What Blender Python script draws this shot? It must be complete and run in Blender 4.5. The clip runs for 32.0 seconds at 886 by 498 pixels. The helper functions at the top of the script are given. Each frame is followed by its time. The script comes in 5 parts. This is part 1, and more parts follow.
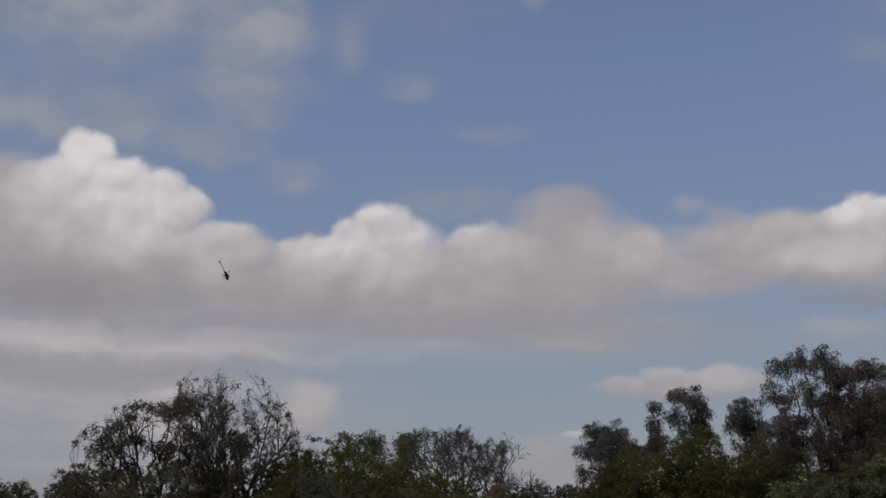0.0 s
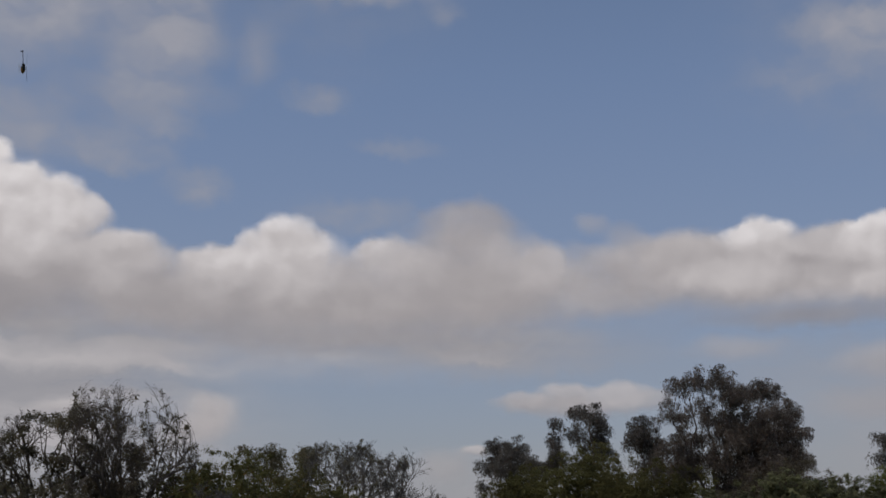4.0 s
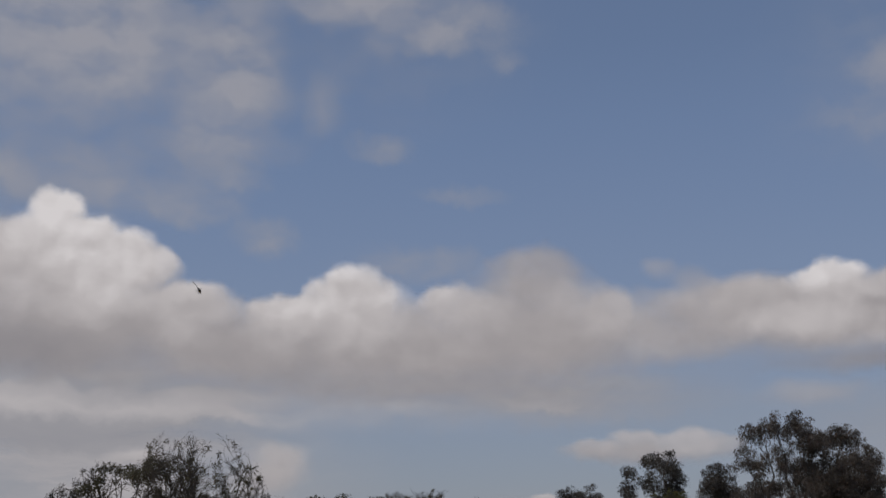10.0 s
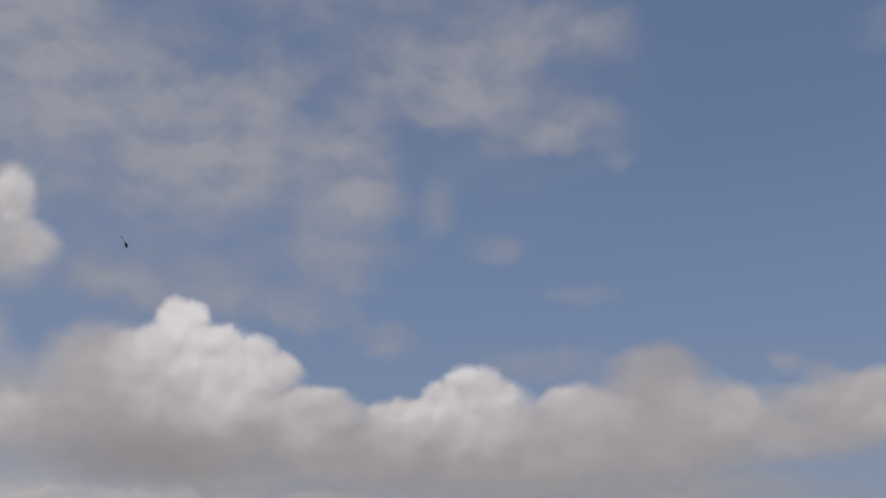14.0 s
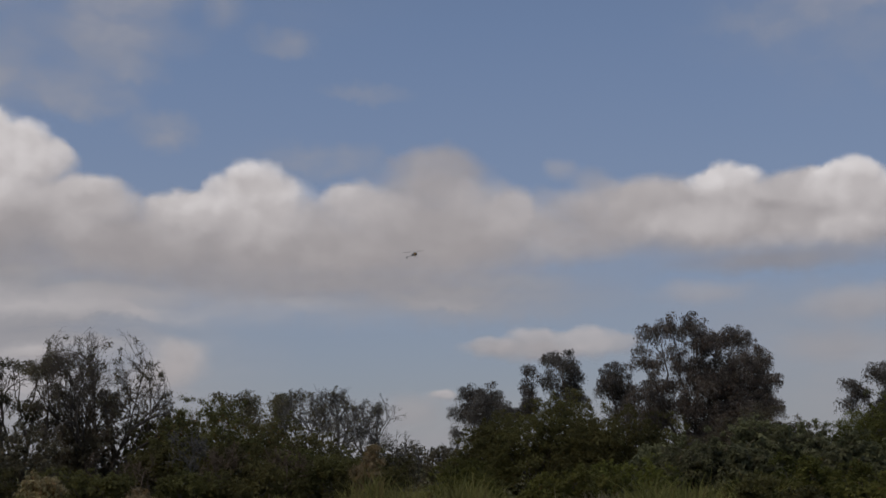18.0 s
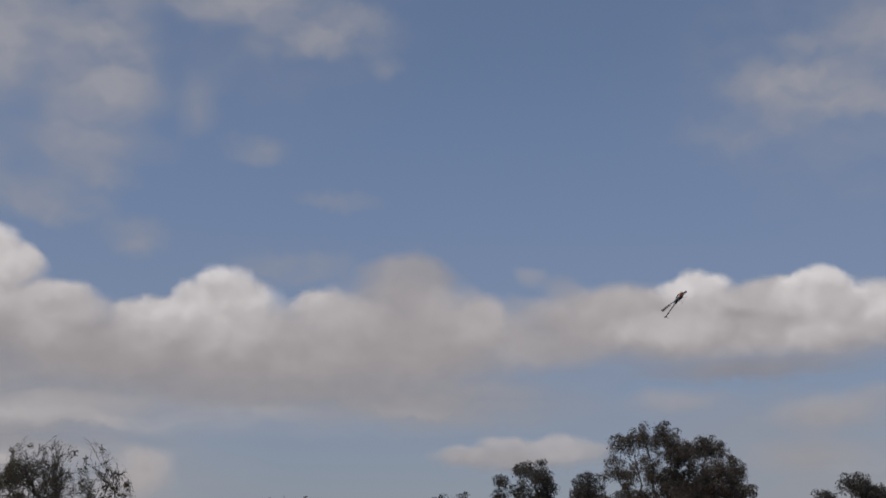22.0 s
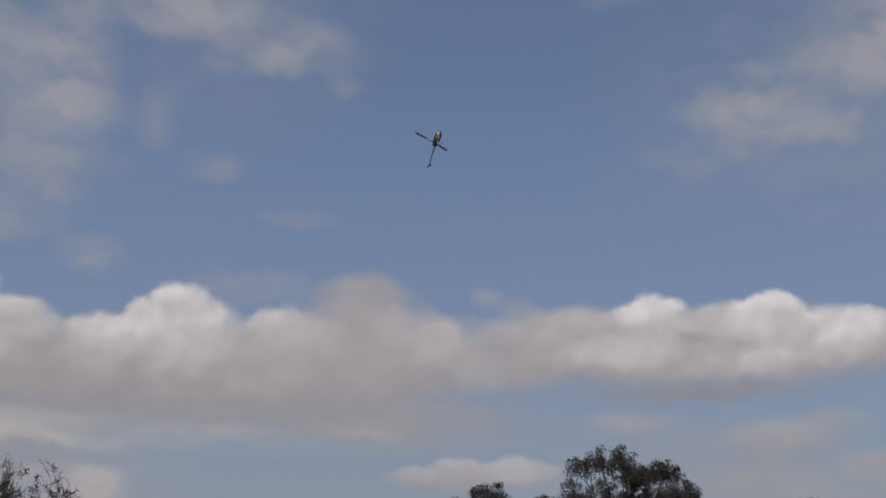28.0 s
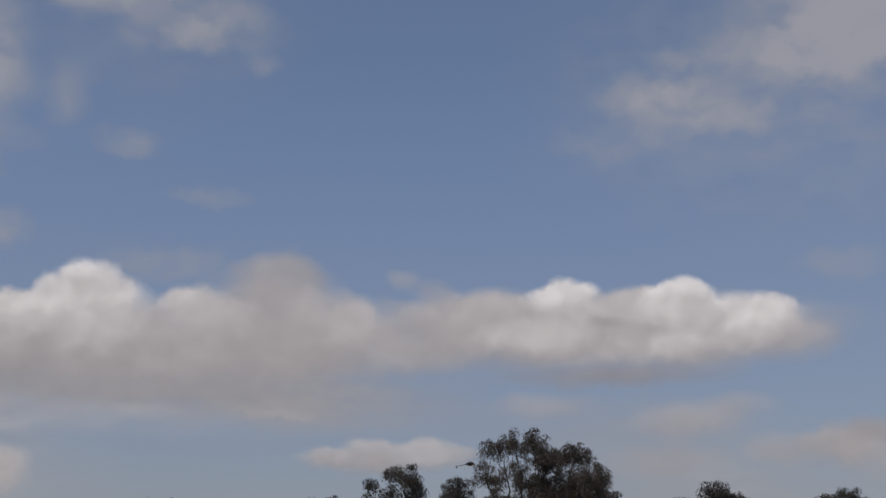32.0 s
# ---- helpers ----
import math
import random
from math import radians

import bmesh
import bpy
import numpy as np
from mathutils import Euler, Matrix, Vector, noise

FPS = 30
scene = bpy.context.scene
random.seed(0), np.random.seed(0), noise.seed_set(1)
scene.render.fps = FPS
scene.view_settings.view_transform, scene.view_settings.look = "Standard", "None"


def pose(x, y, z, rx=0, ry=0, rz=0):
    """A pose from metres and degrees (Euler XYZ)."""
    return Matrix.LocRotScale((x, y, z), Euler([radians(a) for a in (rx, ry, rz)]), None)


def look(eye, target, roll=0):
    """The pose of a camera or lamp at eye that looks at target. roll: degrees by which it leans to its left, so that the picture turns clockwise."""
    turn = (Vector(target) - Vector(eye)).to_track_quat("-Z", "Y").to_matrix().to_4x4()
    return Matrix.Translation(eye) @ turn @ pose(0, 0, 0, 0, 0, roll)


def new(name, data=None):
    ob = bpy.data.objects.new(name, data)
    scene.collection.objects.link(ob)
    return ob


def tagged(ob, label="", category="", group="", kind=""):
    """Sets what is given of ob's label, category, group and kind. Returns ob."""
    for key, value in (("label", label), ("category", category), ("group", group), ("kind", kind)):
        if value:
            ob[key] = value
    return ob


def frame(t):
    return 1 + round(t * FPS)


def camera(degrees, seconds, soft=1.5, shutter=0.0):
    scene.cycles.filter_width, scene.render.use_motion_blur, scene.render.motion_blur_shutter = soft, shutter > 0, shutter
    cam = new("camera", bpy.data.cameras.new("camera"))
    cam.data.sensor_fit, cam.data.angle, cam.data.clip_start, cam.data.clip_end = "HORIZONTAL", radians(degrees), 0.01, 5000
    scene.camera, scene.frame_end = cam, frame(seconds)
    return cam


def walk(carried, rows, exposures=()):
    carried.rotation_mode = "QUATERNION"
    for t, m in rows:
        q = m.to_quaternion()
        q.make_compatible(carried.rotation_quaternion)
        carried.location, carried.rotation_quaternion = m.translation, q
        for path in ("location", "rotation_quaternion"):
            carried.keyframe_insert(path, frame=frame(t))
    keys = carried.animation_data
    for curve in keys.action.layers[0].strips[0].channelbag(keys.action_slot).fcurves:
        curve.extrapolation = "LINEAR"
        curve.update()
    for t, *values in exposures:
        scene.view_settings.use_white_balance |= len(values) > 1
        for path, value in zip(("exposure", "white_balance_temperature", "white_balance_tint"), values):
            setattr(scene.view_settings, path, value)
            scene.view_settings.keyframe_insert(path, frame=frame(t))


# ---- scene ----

def aim(az, tilt, roll):
    """A view from the stand: degrees to the right of north, above the horizon, and of lean."""
    return pose(0, 0, 1.6, 0, 0, -az) @ pose(0, 0, 0, 90 + tilt) @ pose(0, 0, 0, 0, 0, -roll)


cam = camera(40.96, 32.0, soft=1.55, shutter=0.06)
walk(cam, [
    (0, aim(-8.893, 12.227, 0.345)),
    (0.5, aim(-8.346, 12.066, 0.427)),
    (1, aim(-6.215, 11.918, 0.337)),
    (1.5, aim(-3.662, 12.028, 0.254)),
    (2, aim(-1.675, 12.115, 0.225)),
    (2.5, aim(1.079, 12.205, -0.211)),
    (3, aim(4.142, 12.323, -0.428)),
    (3.5, aim(2.366, 12.442, 0.174)),
    (4, aim(-4.243, 12.909, 0.051)),
    (4.5, aim(-5.684, 14.896, 0.366)),
    (6.5, aim(-6.485, 15.644, 0.176)),
    (7, aim(-6.251, 15.543, 0.380)),
    (7.5, aim(-6.598, 15.326, 0.504)),
    (8, aim(-6.765, 15.158, 0.389)),
    (8.5, aim(-6.820, 15.139, 0.446)),
    (9, aim(-6.930, 15.123, 0.314)),
    (9.5, aim(-7.331, 15.122, 0.303)),
    (10, aim(-7.621, 15.245, 0.157)),
    (10.5, aim(-6.887, 17.851, -0.168)),
    (11, aim(-6.251, 20.493, 0.035)),
    (11.5, aim(-6.082, 21.299, 0.175)),
    (12, aim(-5.941, 21.121, -0.048)),
    (12.5, aim(-5.961, 20.725, 0.421)),
    (13, aim(-9.694, 20.406, 0.259)),
    (13.5, aim(-12.481, 20.226, 0.274)),
    (14, aim(-13.624, 20.115, -0.032)),
    (14.5, aim(-13.074, 19.961, 0.068)),
    (16.5, aim(-10.338, 13.712, 0.507)),
    (17, aim(-7.616, 13.798, 0.285)),
    (17.5, aim(-4.684, 13.685, 0.473)),
    (18, aim(-2.976, 10.375, 0.256)),
    (18.5, aim(-1.444, 7.369, 0.181)),
    (19, aim(0.000, 7.431, 0.000)),
    (19.5, aim(0.259, 7.882, 0.082)),
    (20, aim(-1.515, 8.762, 0.173)),
    (20.5, aim(-4.654, 14.497, 0.242)),
    (21, aim(-9.860, 15.777, 0.278)),
    (21.5, aim(-9.191, 15.603, 0.047)),
    (22, aim(-1.594, 15.576, 0.236)),
    (22.5, aim(1.481, 15.448, 0.267)),
    (23, aim(1.331, 15.434, 0.334)),
    (23.5, aim(-2.280, 15.393, 0.435)),
    (24, aim(-4.608, 15.515, -0.279)),
    (24.5, aim(1.666, 16.367, 0.056)),
    (25, aim(3.584, 16.633, 0.257)),
    (25.5, aim(3.193, 16.712, 0.288)),
    (26, aim(0.689, 16.772, 0.031)),
    (26.5, aim(0.452, 16.719, -0.078)),
    (28.5, aim(0.406, 16.585, -0.123)),
    (29, aim(0.413, 16.537, -0.065)),
    (29.5, aim(1.653, 16.412, -0.433)),
    (30, aim(4.791, 16.372, -0.075)),
    (30.5, aim(5.135, 16.333, 0.054)),
    (31, aim(4.964, 16.283, -0.101)),
    (31.5, aim(4.737, 16.122, -0.262)),
    (32, aim(4.540, 15.757, -0.028)),
], exposures=[(0, -0.5), (3, -0.44), (5, -0.5), (7, -0.55), (10.5, -0.54), (12, -0.5), (14, -0.5), (16, -0.52), (17, -0.57), (18, -0.52), (18.6, -0.14), (19, -0.03), (19.6, -0.03), (20, -0.1), (20.9, -0.48), (22, -0.54), (32, -0.53)])

# ---- sky, sun ----
SUN_AZ, SUN_EL = -138.0, 56.0
world = bpy.data.worlds.new("sky")
scene.world = world
world.use_nodes = True


class Nodes:
    """Short writing for node trees."""

    def __init__(self, tree):
        self.tree = tree
        tree.nodes.clear()

    def add(self, kind, inputs=(), **props):
        n = self.tree.nodes.new(kind)
        for key, value in props.items():
            setattr(n, key, value)
        for key, value in dict(inputs).items():
            if isinstance(value, bpy.types.NodeSocket):
                self.tree.links.new(value, n.inputs[key])
            else:
                n.inputs[key].default_value = value
        return n

    def math(self, op, a, b=0.0, c=0.0, clamp=False):
        return self.add("ShaderNodeMath", {0: a, 1: b, 2: c}, operation=op, use_clamp=clamp).outputs[0]

    def vec(self, op, a, b=(0, 0, 0), c=(0, 0, 0)):
        return self.add("ShaderNodeVectorMath", {0: a, 1: b, 2: c}, operation=op)

    def mix(self, fac, a, b, blend="MIX"):
        n = self.add("ShaderNodeMix", {0: fac, 6: a, 7: b}, data_type="RGBA", blend_type=blend)
        return n.outputs[2]

    def noise(self, vector, scale, detail=4.0, rough=0.55):
        return self.add("ShaderNodeTexNoise", {"Vector": vector, "Scale": scale, "Detail": detail, "Roughness": rough})

    def ramp(self, fac, stops):
        n = self.add("ShaderNodeValToRGB", {0: fac})
        for i, (at, col) in enumerate(stops):
            e = n.color_ramp.elements[i] if i < 2 else n.color_ramp.elements.new(at)
            e.position, e.color = at, (*col, 1)
        return n.outputs[0]

    def range(self, value, a, b, c=0.0, d=1.0, smooth=True):
        return self.add("ShaderNodeMapRange", {0: value, 1: a, 2: b, 3: c, 4: d},
                        interpolation_type="SMOOTHSTEP" if smooth else "LINEAR").outputs[0]


w = Nodes(world.node_tree)
sky = w.add("ShaderNodeTexSky", sky_type="NISHITA", sun_disc=False, sun_elevation=radians(SUN_EL),
            sun_rotation=radians(SUN_AZ), altitude=50.0, air_density=1.0, dust_density=0.4, ozone_density=1.6)
direction = w.add("ShaderNodeTexCoord").outputs["Generated"]
height = w.add("ShaderNodeSeparateXYZ", {0: direction}).outputs[2]
# thin haze that greys the blue, thickest near the horizon
haze = w.range(height, 0.0, 0.42, 0.8, 0.30, False)
tint = w.mix(w.range(height, 0.03, 0.36, 0.0, 1.0, False), (2.92, 3.02, 3.85, 1), (2.72, 3.5, 5.8, 1))
air = w.mix(haze, sky.outputs[0], tint)
w.add("ShaderNodeOutputWorld", {0: w.add("ShaderNodeBackground", {0: air, 1: 0.105}).outputs[0]})

sun = new("sun", bpy.data.lights.new("sun", "SUN"))
sun.data.energy, sun.data.angle, sun.data.color = 1.8, radians(8.0), (1.0, 0.93, 0.82)
sun.matrix_world = look((0, 0, 300), (-math.sin(radians(SUN_AZ)), -math.cos(radians(SUN_AZ)), 300 - math.tan(radians(SUN_EL))))


# ---- materials ----
def material(name):
    m = bpy.data.materials.new(name)
    m.use_nodes = True
    return m, Nodes(m.node_tree)


def surface(n, color, rough=0.6, bump=None, strength=0.3, distance=0.02, metal=0.0, spec=0.4):
    ins = {"Base Color": color, "Roughness": rough, "Metallic": metal, "Specular IOR Level": spec}
    if bump is not None:
        ins["Normal"] = n.add("ShaderNodeBump", {"Height": bump, "Strength": strength, "Distance": distance}).outputs[0]
    return n.add("ShaderNodeBsdfPrincipled", ins).outputs[0]


def foliage(name, dark, light, dry, dry_share=0.08, thin=0.3, rough=0.65, patch=0.5):
    """Leaves: each one of its own shade, clumps that lean to one shade, a few dry ones, light through thin blades."""
    m, n = material(name)
    geo = n.add("ShaderNodeNewGeometry")
    leaf = geo.outputs["Random Per Island"]
    clump = n.noise(geo.outputs["Position"], patch, 3.0).outputs[0]
    whole = n.add("ShaderNodeObjectInfo").outputs["Random"]
    fac = n.math("ADD", n.math("MULTIPLY", leaf, 0.24), n.math("MULTIPLY", n.range(clump, 0.32, 0.68), 0.76))
    col = n.mix(fac, (*dark, 1), (*light, 1))
    hue = n.math("MULTIPLY_ADD", whole, 0.025, 0.49)
    col = n.add("ShaderNodeHueSaturation", {"Hue": hue, "Value": n.math("MULTIPLY_ADD", whole, 0.3, 1.15), "Color": col}).outputs[0]
    col = n.mix(n.math("GREATER_THAN", n.math("FRACT", n.math("MULTIPLY", leaf, 57.0)), 1.0 - dry_share), col, (*dry, 1))
    face = surface(n, col, rough, spec=0.2)
    back = n.add("ShaderNodeBsdfTranslucent", {0: col}).outputs[0]
    n.add("ShaderNodeOutputMaterial", {0: n.add("ShaderNodeMixShader", {0: min(0.5, thin + 0.15), 1: face, 2: back}).outputs[0]})
    return m


def bark(name, a, b):
    m, n = material(name)
    at = n.add("ShaderNodeTexCoord").outputs["Object"]
    long = n.vec("MULTIPLY", at, (6, 6, 1.2)).outputs[0]
    rough = n.noise(long, 1.6, 6.0, 0.65).outputs[0]
    stain = n.noise(at, 0.6, 3.0).outputs[0]
    col = n.mix(n.math("ADD", n.math("MULTIPLY", rough, 0.6), n.math("MULTIPLY", stain, 0.5)), (*a, 1), (*b, 1))
    n.add("ShaderNodeOutputMaterial", {0: surface(n, col, 0.85, rough, 0.6, 0.03)})
    return m


def plain(name, color, rough=0.5, metal=0.0, grain=40.0, vary=0.25, bump=0.1, spec=0.5):
    m, n = material(name)
    at = n.add("ShaderNodeTexCoord").outputs["Object"]
    fine = n.noise(at, grain, 5.0).outputs[0]
    broad = n.noise(at, grain * 0.12, 3.0).outputs[0]
    amount = n.math("ADD", n.math("MULTIPLY", fine, 0.5), n.math("MULTIPLY", broad, 0.5))
    low = tuple(c * (1 - vary) for c in color)
    high = tuple(min(1, c * (1 + vary)) for c in color)
    n.add("ShaderNodeOutputMaterial", {0: surface(n, n.mix(amount, (*low, 1), (*high, 1)), rough, fine, bump, 0.01, metal, spec)})
    return m


GUM = foliage("gum_leaves", (0.040, 0.036, 0.031), (0.130, 0.114, 0.096), (0.135, 0.09, 0.06), 0.06, 0.2, 0.48)
GUM_RUSSET = foliage("russet_gum_leaves", (0.044, 0.037, 0.031), (0.138, 0.110, 0.092), (0.14, 0.088, 0.06), 0.10, 0.18, 0.48)
DARK_LEAF = foliage("dark_leaves", (0.060, 0.053, 0.033), (0.145, 0.122, 0.076), (0.17, 0.115, 0.062), 0.05, 0.25)
OLIVE = foliage("olive_leaves", (0.060, 0.055, 0.021), (0.140, 0.122, 0.045), (0.175, 0.102, 0.034), 0.06)
GREEN = foliage("green_leaves", (0.049, 0.045, 0.016), (0.117, 0.104, 0.035), (0.141, 0.106, 0.037), 0.04)
BRIGHT = foliage("bright_leaves", (0.055, 0.060, 0.016), (0.130, 0.130, 0.034), (0.112, 0.085, 0.030), 0.03)
GREYGREEN = foliage("grey_green_leaves", (0.050, 0.050, 0.026), (0.156, 0.146, 0.072), (0.162, 0.140, 0.085), 0.06)
VINE = foliage("vine_leaves", (0.055, 0.055, 0.014), (0.140, 0.131, 0.031), (0.182, 0.09, 0.03), 0.006)
DRYBRUSH = foliage("dry_brush", (0.135, 0.105, 0.056), (0.31, 0.240, 0.130), (0.27, 0.165, 0.075), 0.2, 0.3)
FARLEAF = foliage("far_leaves", (0.047, 0.048, 0.045), (0.084, 0.083, 0.073), (0.066, 0.060, 0.043), 0.05, 0.2)
BLADE = foliage("tall_grass", (0.080, 0.073, 0.021), (0.265, 0.230, 0.074), (0.228, 0.167, 0.064), 0.16, 0.35)
TURF = foliage("short_grass", (0.068, 0.060, 0.018), (0.245, 0.196, 0.060), (0.209, 0.142, 0.053), 0.09, 0.35)
LIME = foliage("lush_grass", (0.149, 0.138, 0.036), (0.298, 0.258, 0.077), (0.278, 0.185, 0.090), 0.08, 0.4)
PLUME = foliage("feather_grass", (0.185, 0.158, 0.090), (0.338, 0.272, 0.165), (0.294, 0.228, 0.140), 0.2, 0.35)
STRAW = foliage("straw_grass_blades", (0.20, 0.165, 0.060), (0.37, 0.30, 0.115), (0.33, 0.24, 0.11), 0.2, 0.3)
HERB = foliage("herb_leaves", (0.062, 0.062, 0.017), (0.215, 0.192, 0.052), (0.227, 0.147, 0.051), 0.10, 0.3)
BROADLEAF = plain("broad_leaf", (0.275, 0.29, 0.105), 0.75, 0.0, 18.0, 0.35, 0.1, 0.15)
CACTUS = plain("cactus_pad", (0.25, 0.25, 0.085), 0.75, 0.0, 25.0, 0.3, 0.2, 0.2)
DEADPAD = plain("dead_pad", (0.025, 0.026, 0.022), 0.8, 0.0, 30.0, 0.3, 0.2, 0.15)
GREYBARK = bark("grey_bark", (0.06, 0.053, 0.046), (0.15, 0.135, 0.118))
DARKBARK = bark("dark_bark", (0.045, 0.036, 0.028), (0.12, 0.095, 0.075))
BROWNTWIG = bark("brown_twig_bark", (0.062, 0.045, 0.029), (0.17, 0.120, 0.078))
DRIFTWOOD = bark("grey_brown_wood", (0.12, 0.105, 0.082), (0.26, 0.228, 0.185))
PALEWOOD = bark("weathered_wood", (0.17, 0.15, 0.13), (0.36, 0.33, 0.29))
WHITEBAG = plain("white_sack", (0.56, 0.505, 0.455), 0.7, 0.0, 30.0, 0.12, 0.3)
GREYSHEET = plain("grey_sheet", (0.37, 0.355, 0.34), 0.65, 0.0, 20.0, 0.2, 0.3)
CANOPY = plain("yellow_canopy", (0.46, 0.27, 0.07), 0.25, 0.0, 12.0, 0.12, 0.02)
CANOPY_BLACK = plain("black_canopy", (0.03, 0.028, 0.027), 0.3, 0.0, 12.0, 0.2, 0.02)
CANOPY_RED = plain("red_canopy_stripe", (0.42, 0.045, 0.02), 0.25, 0.0, 12.0, 0.1, 0.02)
CARBON = plain("carbon", (0.022, 0.022, 0.024), 0.4, 0.0, 60.0, 0.3, 0.05)
ALLOY = plain("alloy", (0.55, 0.55, 0.56), 0.3, 1.0, 30.0, 0.1, 0.02)
BLADE_DARK = plain("rotor_blade_black", (0.02, 0.02, 0.022), 0.3, 0.0, 30.0, 0.2, 0.02)
BLADE_WHITE = plain("rotor_blade_white", (0.78, 0.78, 0.77), 0.3, 0.0, 30.0, 0.06, 0.02)
SKID = plain("white_skid", (0.75, 0.74, 0.72), 0.4, 0.0, 30.0, 0.08, 0.02)


def ground_material():
    m, n = material("field_ground")
    at = n.add("ShaderNodeNewGeometry").outputs["Position"]
    patch = n.noise(at, 0.16, 4.0).outputs[0]
    tuft = n.noise(at, 2.2, 6.0, 0.65).outputs[0]
    fine = n.noise(at, 14.0, 5.0, 0.7).outputs[0]
    green = n.mix(tuft, (0.072, 0.072, 0.027, 1), (0.175, 0.165, 0.06, 1))
    straw = n.mix(fine, (0.11, 0.085, 0.05, 1), (0.22, 0.175, 0.105, 1))
    col = n.mix(n.range(patch, 0.46, 0.66), green, straw)
    n.add("ShaderNodeOutputMaterial", {0: surface(n, col, 0.95, n.math("ADD", tuft, fine), 0.8, 0.12, spec=0.1)})
    return m


# ---- clouds ----
def cloud_material(name, puffs, style):
    """Cloud painted back to front from soft round puffs, by bearing and height in degrees.
    "heap": (bearing, height, half width, half height, brightness of the top, of the base, softness of the rim, cover), piled cloud;
    "sheet" and "veil": (bearing, height, half width, half height, [brightness,] cover), soft bands and torn thin cloud."""
    m, n = material(name)
    at = n.vec("NORMALIZE", n.add("ShaderNodeTexCoord").outputs["Object"]).outputs[0]
    x, y, z = n.add("ShaderNodeSeparateXYZ", {0: at}).outputs
    az = n.math("MULTIPLY", n.math("ARCTAN2", x, y), 57.2958)
    el = n.math("MULTIPLY", n.math("ARCSINE", z), 57.2958)
    flat = n.add("ShaderNodeCombineXYZ", {0: az, 1: el}).outputs[0]
    point = flat
    warps = {"heap": ((0.42, 0.9, 2.0), (1.0, 0.55, 3.0), (2.8, 0.18, 3.0)),
             "sheet": ((0.22, 1.6, 2.0), (0.7, 1.2, 4.0), (2.1, 0.36, 3.0)),
             "veil": ((0.30, 1.5, 2.0), (0.8, 1.2, 3.0), (2.2, 0.3, 2.0))}[style]
    for scale, amount, detail in warps:
        c = n.noise(flat, scale, detail, 0.5).outputs[1]
        point = n.vec("MULTIPLY_ADD", n.vec("SUBTRACT", c, (0.5, 0.5, 0)).outputs[0], (amount, amount * 0.8, 0), point).outputs[0]
    sx, sy, _ = n.add("ShaderNodeSeparateXYZ", {0: point}).outputs

    def billow(where, scale):
        f = n.add("ShaderNodeTexVoronoi", {"Vector": where, "Scale": scale, "Smoothness": 0.6, "Detail": 1.0, "Roughness": 0.5}, feature="SMOOTH_F1", voronoi_dimensions="2D")
        return n.math("SUBTRACT", 0.5, f.outputs["Distance"])

    def radius(cx, cy, rx, ry):
        lx = n.math("MULTIPLY_ADD", sx, 1 / rx, -cx / rx)
        ly = n.math("MULTIPLY_ADD", sy, 1 / ry, -cy / ry)
        return lx, ly, n.math("SQRT", n.math("MULTIPLY_ADD", lx, lx, n.math("MULTIPLY", ly, ly)))

    clear = n.add("ShaderNodeBsdfTransparent").outputs[0]
    if style == "heap":
        knobs = billow(point, 0.6)
        shift = n.vec("ADD", point, (-0.25, 0.55, 0)).outputs[0]
        lit = n.math("SUBTRACT", knobs, billow(shift, 0.6))
        broad = n.noise(n.vec("MULTIPLY", point, (0.7, 1.1, 1)).outputs[0], 0.5, 3.0, 0.5).outputs[0]
        streak = n.math("SUBTRACT", broad, 0.5)
        alpha = paint = 0.0
        for cx, cy, rx, ry, top, base, edge, cover in puffs:
            lx, ly, r = radius(cx, cy, rx, ry)
            r = n.math("MULTIPLY_ADD", knobs, -0.30 / max(1.2, ry) * min(1.0, 1.25 - edge), r)
            # firm rims above, as if sunlit, soft bases below
            low = n.range(ly, 0.7, -0.5)
            inner = n.math("MULTIPLY_ADD", low, -(1.0 - edge * 0.85) * 0.9, 1.0 - edge * 0.85)
            a = n.math("MULTIPLY", n.range(r, 1.05, inner), cover)
            # sunlit tops, shaded bases and lit knob sides are painted into the tone
            height = n.math("ADD", n.math("MULTIPLY_ADD", lx, -0.08, ly), n.math("MULTIPLY", streak, 0.9))
            shade = n.range(height, -0.95, 0.85, base, top)
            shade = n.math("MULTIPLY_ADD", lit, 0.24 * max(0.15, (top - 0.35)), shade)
            keep = n.math("SUBTRACT", 1.0, a)
            paint = n.math("MULTIPLY_ADD", paint, keep, n.math("MULTIPLY", shade, a))
            alpha = n.math("MULTIPLY_ADD", alpha, keep, a)
        tone = n.math("DIVIDE", paint, n.math("MAXIMUM", alpha, 0.001))
        tone = n.math("MULTIPLY_ADD", streak, 0.2, tone, clamp=True)
        color = n.ramp(tone, [(0.0, (0.335, 0.318, 0.343)), (0.42, (0.475, 0.443, 0.455)), (0.78, (0.69, 0.648, 0.655)), (1.0, (0.93, 0.885, 0.893))])
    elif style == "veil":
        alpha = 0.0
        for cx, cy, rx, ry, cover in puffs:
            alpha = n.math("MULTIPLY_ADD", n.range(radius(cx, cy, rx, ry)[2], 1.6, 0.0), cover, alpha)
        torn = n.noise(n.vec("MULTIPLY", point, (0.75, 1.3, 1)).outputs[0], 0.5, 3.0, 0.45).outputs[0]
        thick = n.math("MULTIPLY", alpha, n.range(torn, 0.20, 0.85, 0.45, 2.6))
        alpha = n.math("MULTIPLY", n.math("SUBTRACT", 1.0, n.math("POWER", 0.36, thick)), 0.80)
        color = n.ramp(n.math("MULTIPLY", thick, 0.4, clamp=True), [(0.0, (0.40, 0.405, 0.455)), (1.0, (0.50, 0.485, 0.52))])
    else:
